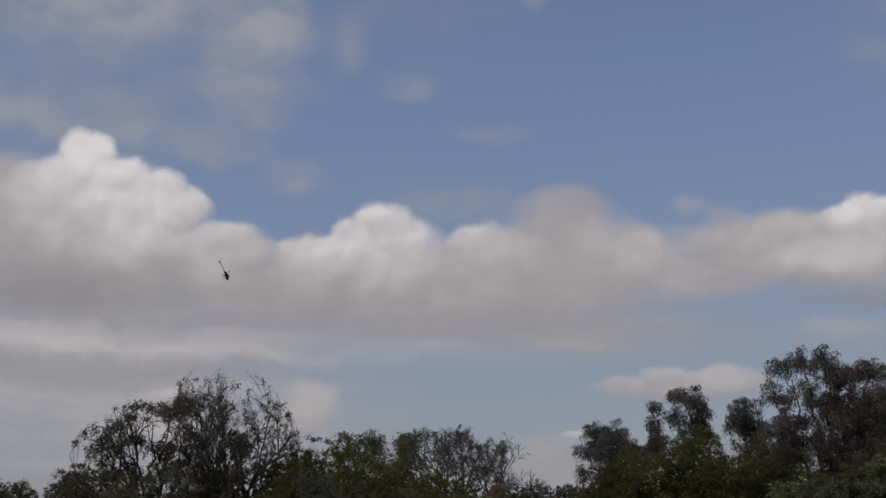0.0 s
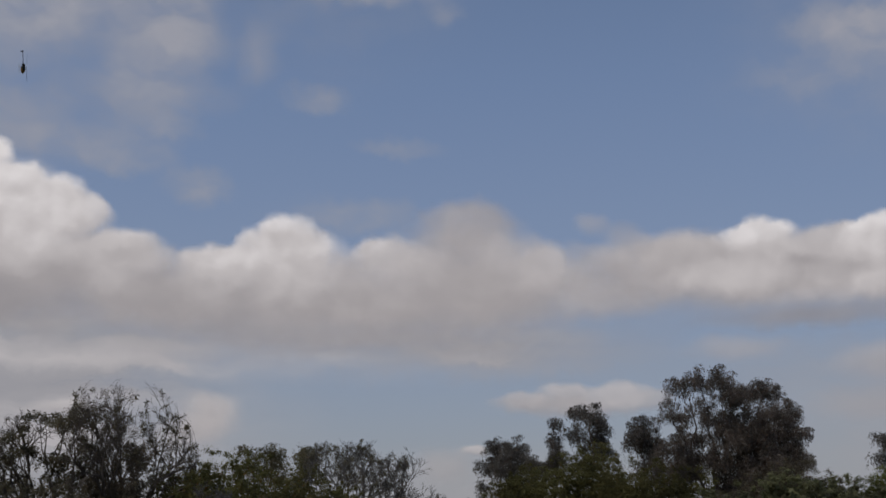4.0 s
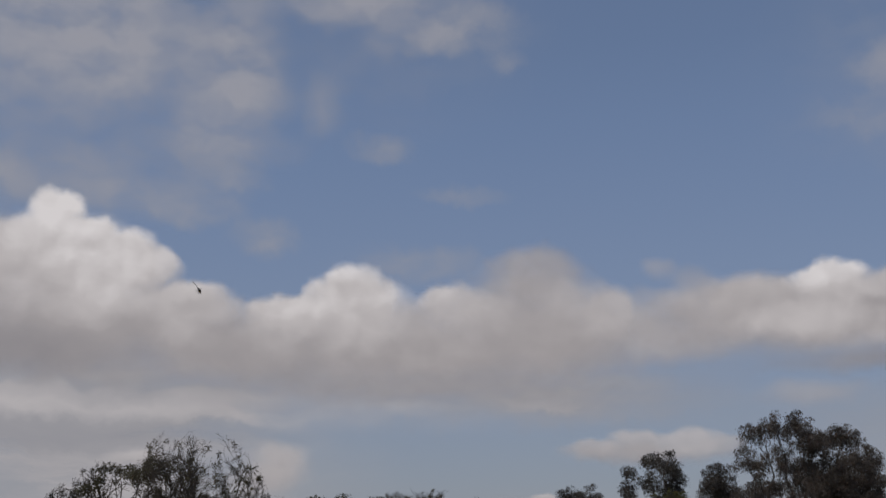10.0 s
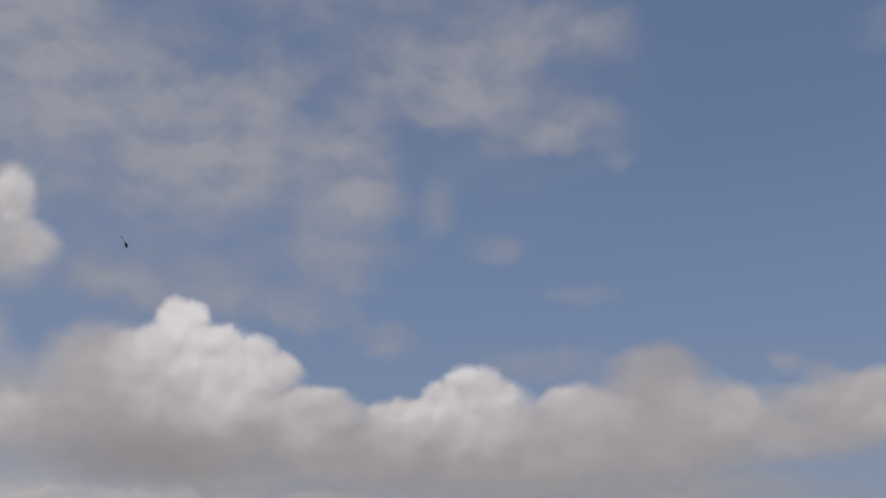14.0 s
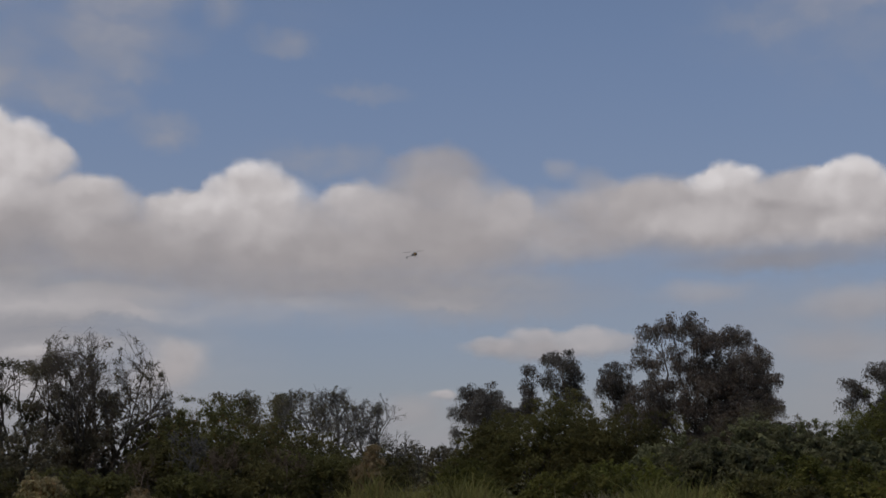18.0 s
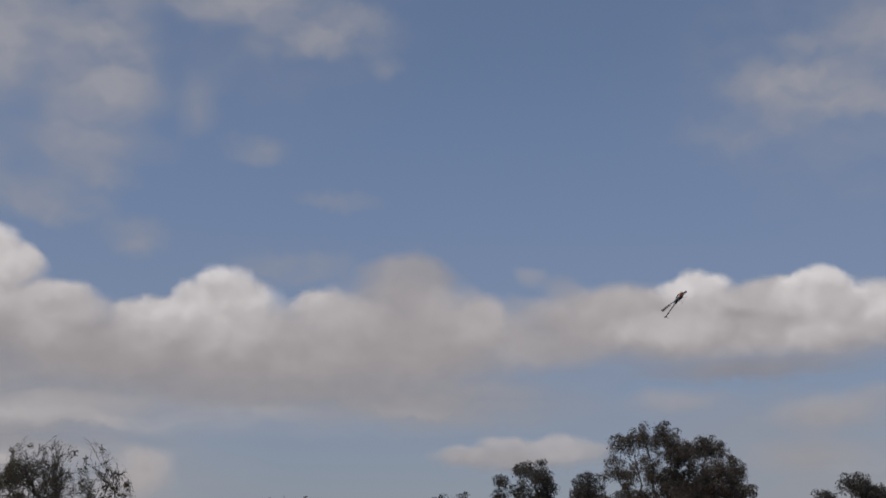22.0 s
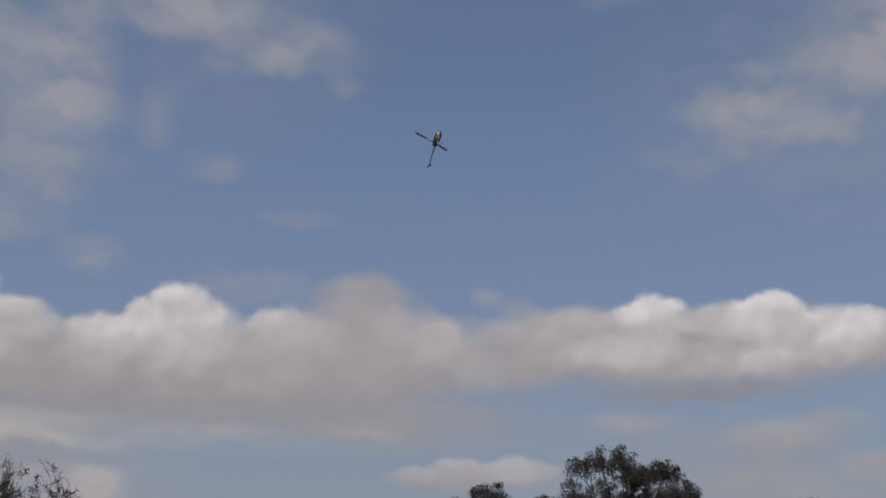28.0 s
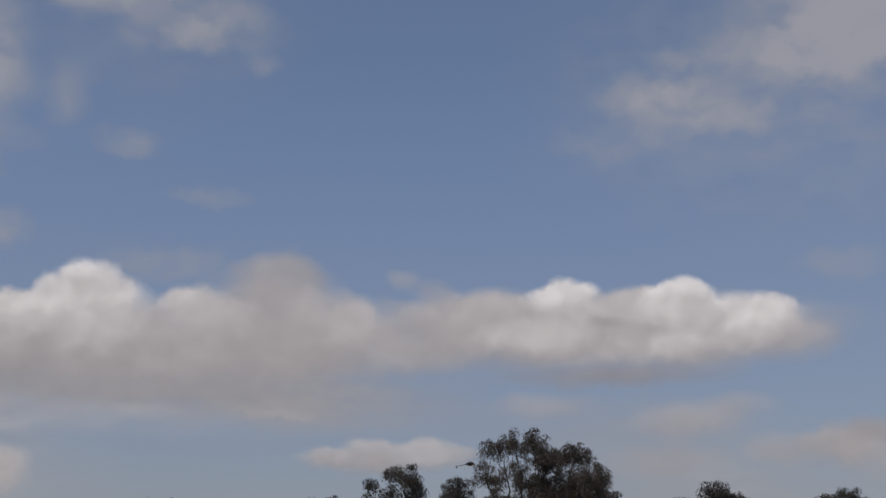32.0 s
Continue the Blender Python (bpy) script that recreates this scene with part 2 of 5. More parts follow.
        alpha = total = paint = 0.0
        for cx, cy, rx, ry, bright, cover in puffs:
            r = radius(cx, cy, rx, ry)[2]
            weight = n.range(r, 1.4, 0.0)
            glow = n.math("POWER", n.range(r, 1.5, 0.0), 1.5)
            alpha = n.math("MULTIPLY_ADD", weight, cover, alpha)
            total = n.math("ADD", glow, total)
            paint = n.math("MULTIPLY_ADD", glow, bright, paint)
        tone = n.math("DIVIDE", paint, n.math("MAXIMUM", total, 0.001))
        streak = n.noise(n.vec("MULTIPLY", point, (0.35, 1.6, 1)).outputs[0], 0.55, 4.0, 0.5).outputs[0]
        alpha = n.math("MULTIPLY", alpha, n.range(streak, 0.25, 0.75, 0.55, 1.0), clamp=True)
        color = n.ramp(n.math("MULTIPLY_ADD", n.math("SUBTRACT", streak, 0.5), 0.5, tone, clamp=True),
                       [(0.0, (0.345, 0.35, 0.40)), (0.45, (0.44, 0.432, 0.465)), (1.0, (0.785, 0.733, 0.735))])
    # the cloud glows with its painted light and shade; the sun does not shade it
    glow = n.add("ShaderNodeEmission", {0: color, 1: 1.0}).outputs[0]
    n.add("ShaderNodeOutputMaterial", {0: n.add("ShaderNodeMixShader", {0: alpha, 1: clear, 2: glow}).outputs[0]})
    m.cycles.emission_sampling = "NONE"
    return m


def mesh_from(name, verts, faces_flat, per, mat, smooth=False):
    """A mesh from arrays: corners and faces of `per` corners each."""
    me = bpy.data.meshes.new(name)
    count = len(faces_flat) // per
    me.vertices.add(len(verts))
    me.vertices.foreach_set("co", np.ascontiguousarray(verts, dtype=np.float32).ravel())
    me.loops.add(len(faces_flat))
    me.loops.foreach_set("vertex_index", np.ascontiguousarray(faces_flat, dtype=np.int32))
    me.polygons.add(count)
    me.polygons.foreach_set("loop_start", np.arange(0, count * per, per, dtype=np.int32))
    if smooth:
        me.polygons.foreach_set("use_smooth", np.ones(count, dtype=bool))
    me.update(calc_edges=True)
    me.validate()
    me.materials.append(mat)
    return me


def grid_faces(rows, cols, wrap=False):
    i, j = np.meshgrid(np.arange(rows - 1), np.arange(cols if wrap else cols - 1), indexing="ij")
    k = (j + 1) % cols
    return np.stack([i * cols + j, i * cols + k, (i + 1) * cols + k, (i + 1) * cols + j], -1).reshape(-1)


def child(name, me, parent, label=""):
    ob = new(name, me)
    ob.parent = parent
    return tagged(ob, label)


def part(name, bm, mat, parent, label=""):
    me = bpy.data.meshes.new(name)
    bm.to_mesh(me)
    bm.free()
    me.materials.append(mat)
    return child(name, me, parent, label)


def cloud(name, label, radius, style, heaps):
    """A far patch of sky that holds one bank of cloud."""
    low = max(-1.0, min(q[1] - 2 * q[3] for q in heaps) - 3)
    span = [min(q[0] - 1.4 * q[2] for q in heaps) - 3, max(q[0] + 1.4 * q[2] for q in heaps) + 3, low, max(q[1] + 1.4 * q[3] for q in heaps) + 3]
    cols, rows = int(span[1] - span[0]) + 2, int(span[3] - span[2]) + 2
    a, e = np.meshgrid(np.radians(np.linspace(span[0], span[1], cols)), np.radians(np.linspace(span[2], span[3], rows)), indexing="ij")
    v = radius * np.stack([np.sin(a) * np.cos(e), np.cos(a) * np.cos(e), np.sin(e)], -1).reshape(-1, 3)
    ob = new(name, mesh_from(name, v, grid_faces(cols, rows), 4, cloud_material(name, heaps, style), True))
    return tagged(ob, label, "cloud", kind="structure")


CLOUDS = []
CLOUDS.append(cloud("backdrop_1", "towering white heap of cloud with a grey base", 4000, "heap", [
    (-24.11, 11.16, 9, 2.55, 0.6, 0.3, 0.6, 1), (-17.59, 10.18, 4.1, 1.37, 0.6, 0.4, 0.8, 0.9), (-32.9, 11.35, 5.19, 3.28, 0.55, 0.4, 0.9, 0.95),
    (-29.8, 13.1, 4, 3.31, 0.6, 0.45, 0.55, 1), (-26.29, 10.11, 7.92, 2.32, 0.36, 0.12, 0.9, 1), (-19.39, 10.68, 4.1, 2.19, 0.5, 0.3, 0.9, 0.9),
    (-38.96, 13.33, 5.67, 4.51, 0.7, 0.4, 0.5, 1), (-35.07, 18.58, 2.73, 2.05, 0.7, 0.55, 0.8, 0.8), (-35.18, 20.85, 1.5, 2.1, 0.88, 0.7, 0.5, 0.85),
    (-33.87, 19.24, 1.67, 1.44, 0.8, 0.6, 0.65, 0.75), (-20.38, 12.06, 2.83, 1.65, 0.8, 0.48, 0.4, 1), (-19.15, 12.17, 1.26, 0.93, 0.6, 0.5, 0.7, 0.7),
    (-20.32, 10.74, 1.91, 1.09, 0.75, 0.5, 0.8, 0.7), (-27.43, 14.5, 2.07, 1.5, 0.92, 0.7, 0.4, 0.9), (-26.59, 15.77, 1.6, 1.86, 1.06, 0.85, 0.3, 1),
    (-25.03, 14.82, 1.83, 1.5, 1.06, 0.75, 0.3, 1), (-23.46, 13.75, 2.83, 2.1, 1, 0.6, 0.3, 1), (-21.83, 13.81, 1.83, 1.44, 0.9, 0.6, 0.35, 0.9),
    (-20.12, 12.52, 1.67, 1.08, 0.8, 0.55, 0.5, 0.8), (-26.12, 13.18, 4.67, 3.46, 0.95, 0.4, 0.35, 1),
    (-28.2, 14.24, 2.33, 1.86, 0.85, 0.6, 0.35, 0.8), (-24.35, 12.86, 2.67, 1.8, 0.95, 0.7, 0.6, 0.8), (-19.84, 12.34, 1.37, 0.44, 0.5, 0.5, 0.9, 0.6),
    (-27.01, 14.31, 0.82, 1.37, 0.82, 0.75, 0.9, 0.5), (-34.06, 11.14, 1.73, 1.8, 0.8, 0.5, 0.6, 0.8), (-27.94, 9.83, 6.28, 1.5, 0.16, 0.1, 0.95, 0.8)]))
CLOUDS.append(cloud("backdrop_2", "long bank of heaped cloud, white tops over grey", 4030, "heap", [
    (-8.37, 10.16, 12.02, 2.73, 0.52, 0.26, 0.75, 1), (-15.43, 10.04, 8.2, 3.01, 0.5, 0.2, 0.8, 0.95), (-2.67, 10.65, 6.33, 2.64, 0.52, 0.3, 0.6, 1),
    (3.41, 10.37, 3.01, 1.09, 0.52, 0.36, 0.85, 0.75), (-18.19, 10.16, 4.1, 1.5, 0.58, 0.35, 0.8, 0.9),
    (-3.13, 13.63, 3.07, 1.98, 0.44, 0.4, 0.45, 0.8), (-3.8, 12, 4.33, 2.55, 0.5, 0.42, 0.6, 0.8), (0.42, 11.56, 2, 1.8, 0.68, 0.42, 0.35, 0.9),
    (-1.03, 12.43, 2.33, 1.56, 0.58, 0.5, 0.6, 0.6), (-15.56, 11.72, 3, 1.38, 0.84, 0.58, 0.4, 1), (-7.24, 12.2, 2.6, 1.56, 0.76, 0.52, 0.4, 0.9),
    (-7.93, 12.58, 1.33, 1.02, 0.82, 0.6, 0.35, 0.7), (-5.59, 11.97, 2.19, 1.42, 0.62, 0.5, 0.7, 0.7), (-9.24, 11.6, 1.64, 1.09, 0.62, 0.5, 0.8, 0.8),
    (-11.87, 10.98, 2.93, 2.7, 0.82, 0.4, 0.45, 1), (-12.09, 12.43, 3.2, 1.86, 0.94, 0.6, 0.4, 1), (-12.09, 13.43, 1.73, 1.26, 0.98, 0.66, 0.45, 0.9),
    (-10.85, 11.68, 1.09, 1.09, 0.72, 0.6, 0.9, 0.45), (-13.86, 11.42, 1.64, 0.71, 0.62, 0.55, 0.9, 0.5),
    (-13.65, 12.22, 2, 1.5, 0.92, 0.75, 0.4, 0.8), (-8.36, 9.89, 4.92, 1.09, 0.56, 0.42, 0.95, 0.6), (-0.19, 9.99, 4.1, 0.96, 0.5, 0.36, 0.95, 0.5),
    (-8.85, 8.68, 9.02, 0.98, 0.3, 0.22, 1, 0.6), (2.84, 14.1, 0.98, 0.66, 0.55, 0.5, 0.9, 0.4), (4.3, 13.62, 1.64, 0.77, 0.5, 0.5, 1, 0.35)]))
CLOUDS.append(cloud("backdrop_3", "flat-based white heap of cloud with sunlit tops", 4060, "heap", [
    (3.93, 12.07, 2.19, 1.26, 0.56, 0.46, 0.9, 0.8), (2.03, 11.28, 2.05, 1.31, 0.55, 0.44, 0.9, 0.85),
    (2.46, 12.42, 1.64, 0.93, 0.56, 0.5, 0.95, 0.35), (4.84, 13.07, 1.64, 0.82, 0.55, 0.5, 0.95, 0.35), (12.46, 11.21, 14, 2.4, 0.58, 0.22, 0.6, 1),
    (7.31, 12.01, 4.67, 1.92, 0.6, 0.42, 0.5, 1), (4.94, 11.03, 3.28, 1.37, 0.52, 0.4, 0.75, 0.8), (14.13, 12.33, 2.67, 1.44, 0.75, 0.5, 0.35, 0.95),
    (21.48, 10.77, 2.67, 1.38, 0.55, 0.4, 0.6, 0.8), (19.55, 11.63, 3.17, 1.62, 0.98, 0.52, 0.32, 1), (16.31, 12.42, 2.4, 1.5, 1, 0.62, 0.35, 1),
    (16.46, 13.04, 1.53, 1.08, 0.96, 0.62, 0.45, 0.8), (17.66, 11.99, 1.37, 0.93, 0.84, 0.6, 0.7, 0.6), (11.05, 12.8, 2.53, 1.38, 1, 0.58, 0.3, 0.95),
    (10.79, 13.02, 2, 1.02, 0.92, 0.6, 0.5, 0.7), (11.98, 12.3, 1.64, 0.82, 0.78, 0.55, 0.7, 0.6), (10.01, 10.98, 4.17, 1.56, 0.84, 0.46, 0.6, 0.9),
    (16.38, 10.57, 5.19, 1.26, 0.85, 0.42, 0.7, 0.9), (20.88, 12.28, 1.33, 0.84, 0.85, 0.6, 0.4, 0.6),
    # small dim puffs paint the shaded folds between the heads
    (13.04, 11.96, 1.42, 0.46, 0.4, 0.38, 0.9, 0.75), (14.87, 11.49, 1.64, 0.44, 0.5, 0.5, 0.9, 0.5), (8.71, 12.43, 1.37, 0.44, 0.5, 0.5, 0.95, 0.5),
    (18.48, 11.02, 1.37, 0.38, 0.62, 0.6, 0.9, 0.4), (13.15, 9.32, 6.83, 0.71, 0.12, 0.08, 1, 0.7)]))
CLOUDS.append(cloud("backdrop_4", "small low white clouds above the trees", 4090, "heap", [
    (1.71, 5.37, 4.23, 0.71, 0.5, 0.3, 0.7, 0.8), (-0.58, 5.54, 1.83, 0.66, 0.62, 0.4, 0.45, 0.7), (1.72, 5.9, 2, 0.81, 0.68, 0.42, 0.5, 0.8),
    (3.94, 5.89, 1.93, 0.84, 0.7, 0.42, 0.5, 0.8), (5.5, 5.66, 1.33, 0.6, 0.6, 0.4, 0.6, 0.6), (-3.06, 3.22, 0.87, 0.36, 0.8, 0.5, 0.5, 0.8),
    (-4.41, 2.62, 1.91, 1.09, 0.5, 0.4, 0.9, 0.5), (-15.41, 4.66, 1.47, 1.38, 0.72, 0.5, 0.6, 0.7), (-16.45, 3.89, 2.19, 1.37, 0.55, 0.45, 0.9, 0.7),
    (-15.69, 4.73, 2, 1.5, 0.66, 0.5, 0.6, 0.7), (-22.17, 5.05, 2, 0.54, 0.75, 0.5, 0.6, 0.6), (9.59, 8, 3.01, 0.82, 0.5, 0.4, 0.85, 0.5),
    (16.49, 7.09, 3.42, 1.26, 0.54, 0.38, 0.8, 0.65), (18.88, 7.81, 2.46, 0.82, 0.5, 0.4, 0.9, 0.45), (20.52, 5.77, 2.46, 0.98, 0.52, 0.36, 0.8, 0.6),
    (23.74, 5.86, 3.28, 1.42, 0.44, 0.3, 0.75, 0.95), (24.77, 6.5, 1.8, 0.77, 0.28, 0.24, 0.8, 0.7), (22.31, 6.28, 1.37, 0.6, 0.55, 0.4, 0.8, 0.6),
    (15.62, 5.41, 3.83, 1.09, 0.4, 0.35, 0.95, 0.5), (26.05, 4.91, 3.28, 1.37, 0.5, 0.35, 0.9, 0.7)]))
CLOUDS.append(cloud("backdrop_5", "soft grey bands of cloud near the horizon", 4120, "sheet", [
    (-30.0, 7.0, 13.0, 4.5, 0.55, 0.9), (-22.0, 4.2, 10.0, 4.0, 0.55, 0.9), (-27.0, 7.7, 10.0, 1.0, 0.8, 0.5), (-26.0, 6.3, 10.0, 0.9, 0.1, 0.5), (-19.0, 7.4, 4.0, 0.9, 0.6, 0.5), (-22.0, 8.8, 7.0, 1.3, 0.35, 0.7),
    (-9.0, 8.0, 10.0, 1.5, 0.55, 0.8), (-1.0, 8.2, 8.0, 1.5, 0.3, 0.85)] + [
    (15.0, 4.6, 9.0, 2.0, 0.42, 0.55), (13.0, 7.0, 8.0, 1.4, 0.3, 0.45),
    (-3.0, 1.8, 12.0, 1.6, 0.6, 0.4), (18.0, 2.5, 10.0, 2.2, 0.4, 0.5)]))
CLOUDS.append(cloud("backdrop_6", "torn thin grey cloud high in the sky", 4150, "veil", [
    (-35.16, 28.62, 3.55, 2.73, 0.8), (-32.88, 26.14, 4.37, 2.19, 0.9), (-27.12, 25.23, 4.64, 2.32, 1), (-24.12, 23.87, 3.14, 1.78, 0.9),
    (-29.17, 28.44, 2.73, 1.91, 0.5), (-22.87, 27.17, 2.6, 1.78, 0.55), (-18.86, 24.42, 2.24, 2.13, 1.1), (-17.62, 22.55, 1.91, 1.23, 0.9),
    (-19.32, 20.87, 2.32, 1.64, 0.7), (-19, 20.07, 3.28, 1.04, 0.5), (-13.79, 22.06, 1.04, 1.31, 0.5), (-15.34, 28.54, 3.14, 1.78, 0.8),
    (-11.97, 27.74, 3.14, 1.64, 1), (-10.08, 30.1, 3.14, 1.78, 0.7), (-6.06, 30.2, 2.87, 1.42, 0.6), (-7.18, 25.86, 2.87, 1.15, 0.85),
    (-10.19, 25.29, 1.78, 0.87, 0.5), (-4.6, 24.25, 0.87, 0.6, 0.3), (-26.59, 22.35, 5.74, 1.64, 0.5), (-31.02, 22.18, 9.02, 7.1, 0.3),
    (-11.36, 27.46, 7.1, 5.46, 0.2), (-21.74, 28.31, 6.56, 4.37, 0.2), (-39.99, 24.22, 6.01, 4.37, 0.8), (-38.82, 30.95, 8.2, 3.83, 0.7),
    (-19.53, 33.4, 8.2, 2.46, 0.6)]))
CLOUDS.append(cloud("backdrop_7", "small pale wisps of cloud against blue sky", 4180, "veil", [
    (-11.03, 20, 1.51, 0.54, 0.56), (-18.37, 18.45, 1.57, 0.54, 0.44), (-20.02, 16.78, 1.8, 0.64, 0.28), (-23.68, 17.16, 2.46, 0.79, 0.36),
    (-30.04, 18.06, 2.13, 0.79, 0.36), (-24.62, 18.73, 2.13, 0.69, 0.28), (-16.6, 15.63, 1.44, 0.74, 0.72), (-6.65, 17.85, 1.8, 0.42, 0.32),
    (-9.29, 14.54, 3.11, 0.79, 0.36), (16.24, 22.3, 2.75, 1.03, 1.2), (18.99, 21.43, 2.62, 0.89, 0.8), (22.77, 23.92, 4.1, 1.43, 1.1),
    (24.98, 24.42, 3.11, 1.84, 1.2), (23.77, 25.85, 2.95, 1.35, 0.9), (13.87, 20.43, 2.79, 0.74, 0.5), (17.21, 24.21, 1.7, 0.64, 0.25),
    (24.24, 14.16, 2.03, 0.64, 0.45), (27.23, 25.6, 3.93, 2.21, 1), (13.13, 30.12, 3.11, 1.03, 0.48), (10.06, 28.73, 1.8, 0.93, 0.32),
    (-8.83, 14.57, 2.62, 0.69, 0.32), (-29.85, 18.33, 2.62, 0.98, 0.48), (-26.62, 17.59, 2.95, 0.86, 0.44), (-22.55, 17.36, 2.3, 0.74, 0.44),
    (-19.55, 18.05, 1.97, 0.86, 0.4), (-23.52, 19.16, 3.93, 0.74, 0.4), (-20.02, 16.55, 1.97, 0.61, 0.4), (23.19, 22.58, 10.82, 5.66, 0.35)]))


def lay(x, y):
    """Height of the uneven field."""
    r = np.hypot(x, y)
    swell = 0.10 * np.sin(x * 0.35 + 1.0) * np.cos(y * 0.22) + 0.06 * np.sin(x * 0.9 + y * 0.7)
    return swell * np.clip((r - 10) / 12, 0, 1) * np.clip((200 - r) / 100, 0, 1)


def ground():
    radii = np.concatenate([[0.002], np.linspace(0.5, 70, 120), np.geomspace(72, 4600, 40)])
    turn = np.linspace(0, 2 * np.pi, 180, endpoint=False)
    r, a = np.meshgrid(radii, turn, indexing="ij")
    x, y = r * np.sin(a) + 0.2, r * np.cos(a) - 0.3
    v = np.stack([x, y, lay(x, y)], -1).reshape(-1, 3)
    f = list(grid_faces(len(radii), len(turn), True))
    ob = new("ground", mesh_from("ground", v, f, 4, ground_material(), True))
    return tagged(ob, "rough field of weeds, patchy grass and dry earth", "ground", kind="structure")


ground()


def spot(az, d):
    x, y = d * math.sin(radians(az)), d * math.cos(radians(az))
    return x, y, float(lay(x, y))


# ---- leaves, branches ----
def leaves(rng, centers, per, spread, length, width, droop=0.0, curl=0.25, gather=0.45, corners=4):
    """Leaf blades about the centres, lying along the clump's surface: pointed four-sided blades bent along the middle, or small three-sided ones."""
    c = np.repeat(np.asarray(centers, float), per, 0)
    count = len(c)
    d = rng.normal(size=(count, 3))
    d /= np.linalg.norm(d, axis=1)[:, None]
    p = c + d * (rng.random(count) ** gather)[:, None] * np.asarray(spread)
    face = d + rng.normal(size=(count, 3)) * 0.4 + np.array([0, 0, 0.6])
    face /= np.linalg.norm(face, axis=1)[:, None]
    way = rng.normal(size=(count, 3)) * (1 - droop * 0.6)
    way[:, 2] -= droop * 1.6
    way -= face * (way * face).sum(1)[:, None] * 0.7
    way /= np.linalg.norm(way, axis=1)[:, None]
    side = np.cross(way, face)
    side /= np.linalg.norm(side, axis=1)[:, None] + 1e-9
    up = np.cross(side, way)
    size = rng.uniform(0.6, 1.25, count)[:, None]
    if corners == 3:
        v = np.stack([p + side * width * size / 2, p + way * length * size, p - side * width * size / 2], 1)
        return v.reshape(-1, 3), np.arange(count * 3)
    mid = p + way * length * size * 0.45 + up * length * size * curl * 0.3
    v = np.stack([p, mid + side * width * size / 2, p + way * length * size, mid - side * width * size / 2], 1)
    return v.reshape(-1, 3), np.arange(count * 4)


def tube(points, radii, sides=6):
    """Corners and faces of a tapered limb through the points."""
    points, radii = np.asarray(points, float), np.asarray(radii, float)
    axis = np.gradient(points, axis=0)
    axis /= np.linalg.norm(axis, axis=1)[:, None] + 1e-9
    ref = np.where(np.abs(axis[:, :1]) < 0.8, np.array([[1.0, 0, 0]]), np.array([[0, 1.0, 0]]))
    u = np.cross(axis, ref)
    u /= np.linalg.norm(u, axis=1)[:, None] + 1e-9
    q = np.cross(axis, u)
    a = np.linspace(0, 2 * np.pi, sides, endpoint=False)
    ring = points[:, None] + radii[:, None, None] * (np.cos(a)[None, :, None] * u[:, None] + np.sin(a)[None, :, None] * q[:, None])
    return ring.reshape(-1, 3), grid_faces(len(points), sides, True)


def joined(pieces):
    verts, faces, base = [], [], 0
    for v, f in pieces:
        verts.append(v)
        faces.append(np.asarray(f) + base)
        base += len(v)
    return np.concatenate(verts), np.concatenate(faces)


def limb_path(rng, a, b, steps=5, wander=0.08, sag=0.0):
    a, b = np.asarray(a, float), np.asarray(b, float)
    t = np.linspace(0, 1, steps)[:, None]
    p = a + (b - a) * t + rng.normal(size=(steps, 3)) * wander * np.linalg.norm(b - a) * np.sin(np.pi * t)
    p[:, 2] += sag * np.linalg.norm(b - a) * np.sin(np.pi * t[:, 0])
    return p


def sprays(rng, centers, per, wide, hang, length, width, droop):
    """Hanging sprays of leaves: round-topped caps with their leaves falling from the rim, thinning out downwards."""
    c = np.repeat(np.asarray(centers, float), per, 0)
    count = len(c)
    size = np.repeat(rng.uniform(0.65, 1.3, len(centers)), per)
    out, turn = np.sqrt(rng.random(count)), rng.uniform(0, 2 * np.pi, count)
    across = np.stack([np.cos(turn), np.sin(turn)], -1) * out[:, None]
    fall = rng.random(count) ** 1.9
    drop = 0.8 * wide * size * (np.sqrt(1.02 - out ** 2) - 1) - fall * hang * size
    reach = (wide * size * (1 - 0.3 * fall))[:, None]
    p = c + np.concatenate([across * reach, drop[:, None]], 1) + rng.normal(size=(count, 3)) * wide * 0.09
    way = rng.normal(size=(count, 3)) * (0.75 - droop * 0.5)
    way[:, :2] += across * 0.45
    way[:, 2] -= droop * 1.5 * (0.35 + out)
    way /= np.linalg.norm(way, axis=1)[:, None]
    face = np.concatenate([across * 1.2, np.full((count, 1), 0.7)], 1) + rng.normal(size=(count, 3)) * 0.5
    side = np.cross(way, face)
    side /= np.linalg.norm(side, axis=1)[:, None] + 1e-9
    up = np.cross(side, way)
    k = rng.uniform(0.65, 1.25, count)[:, None]
    mid = p + way * length * k * 0.42 + up * length * k * 0.07
    v = np.stack([p, mid + side * width * k / 2, p + way * length * k, mid - side * width * k / 2], 1)
    return v.reshape(-1, 3), np.arange(count * 4)


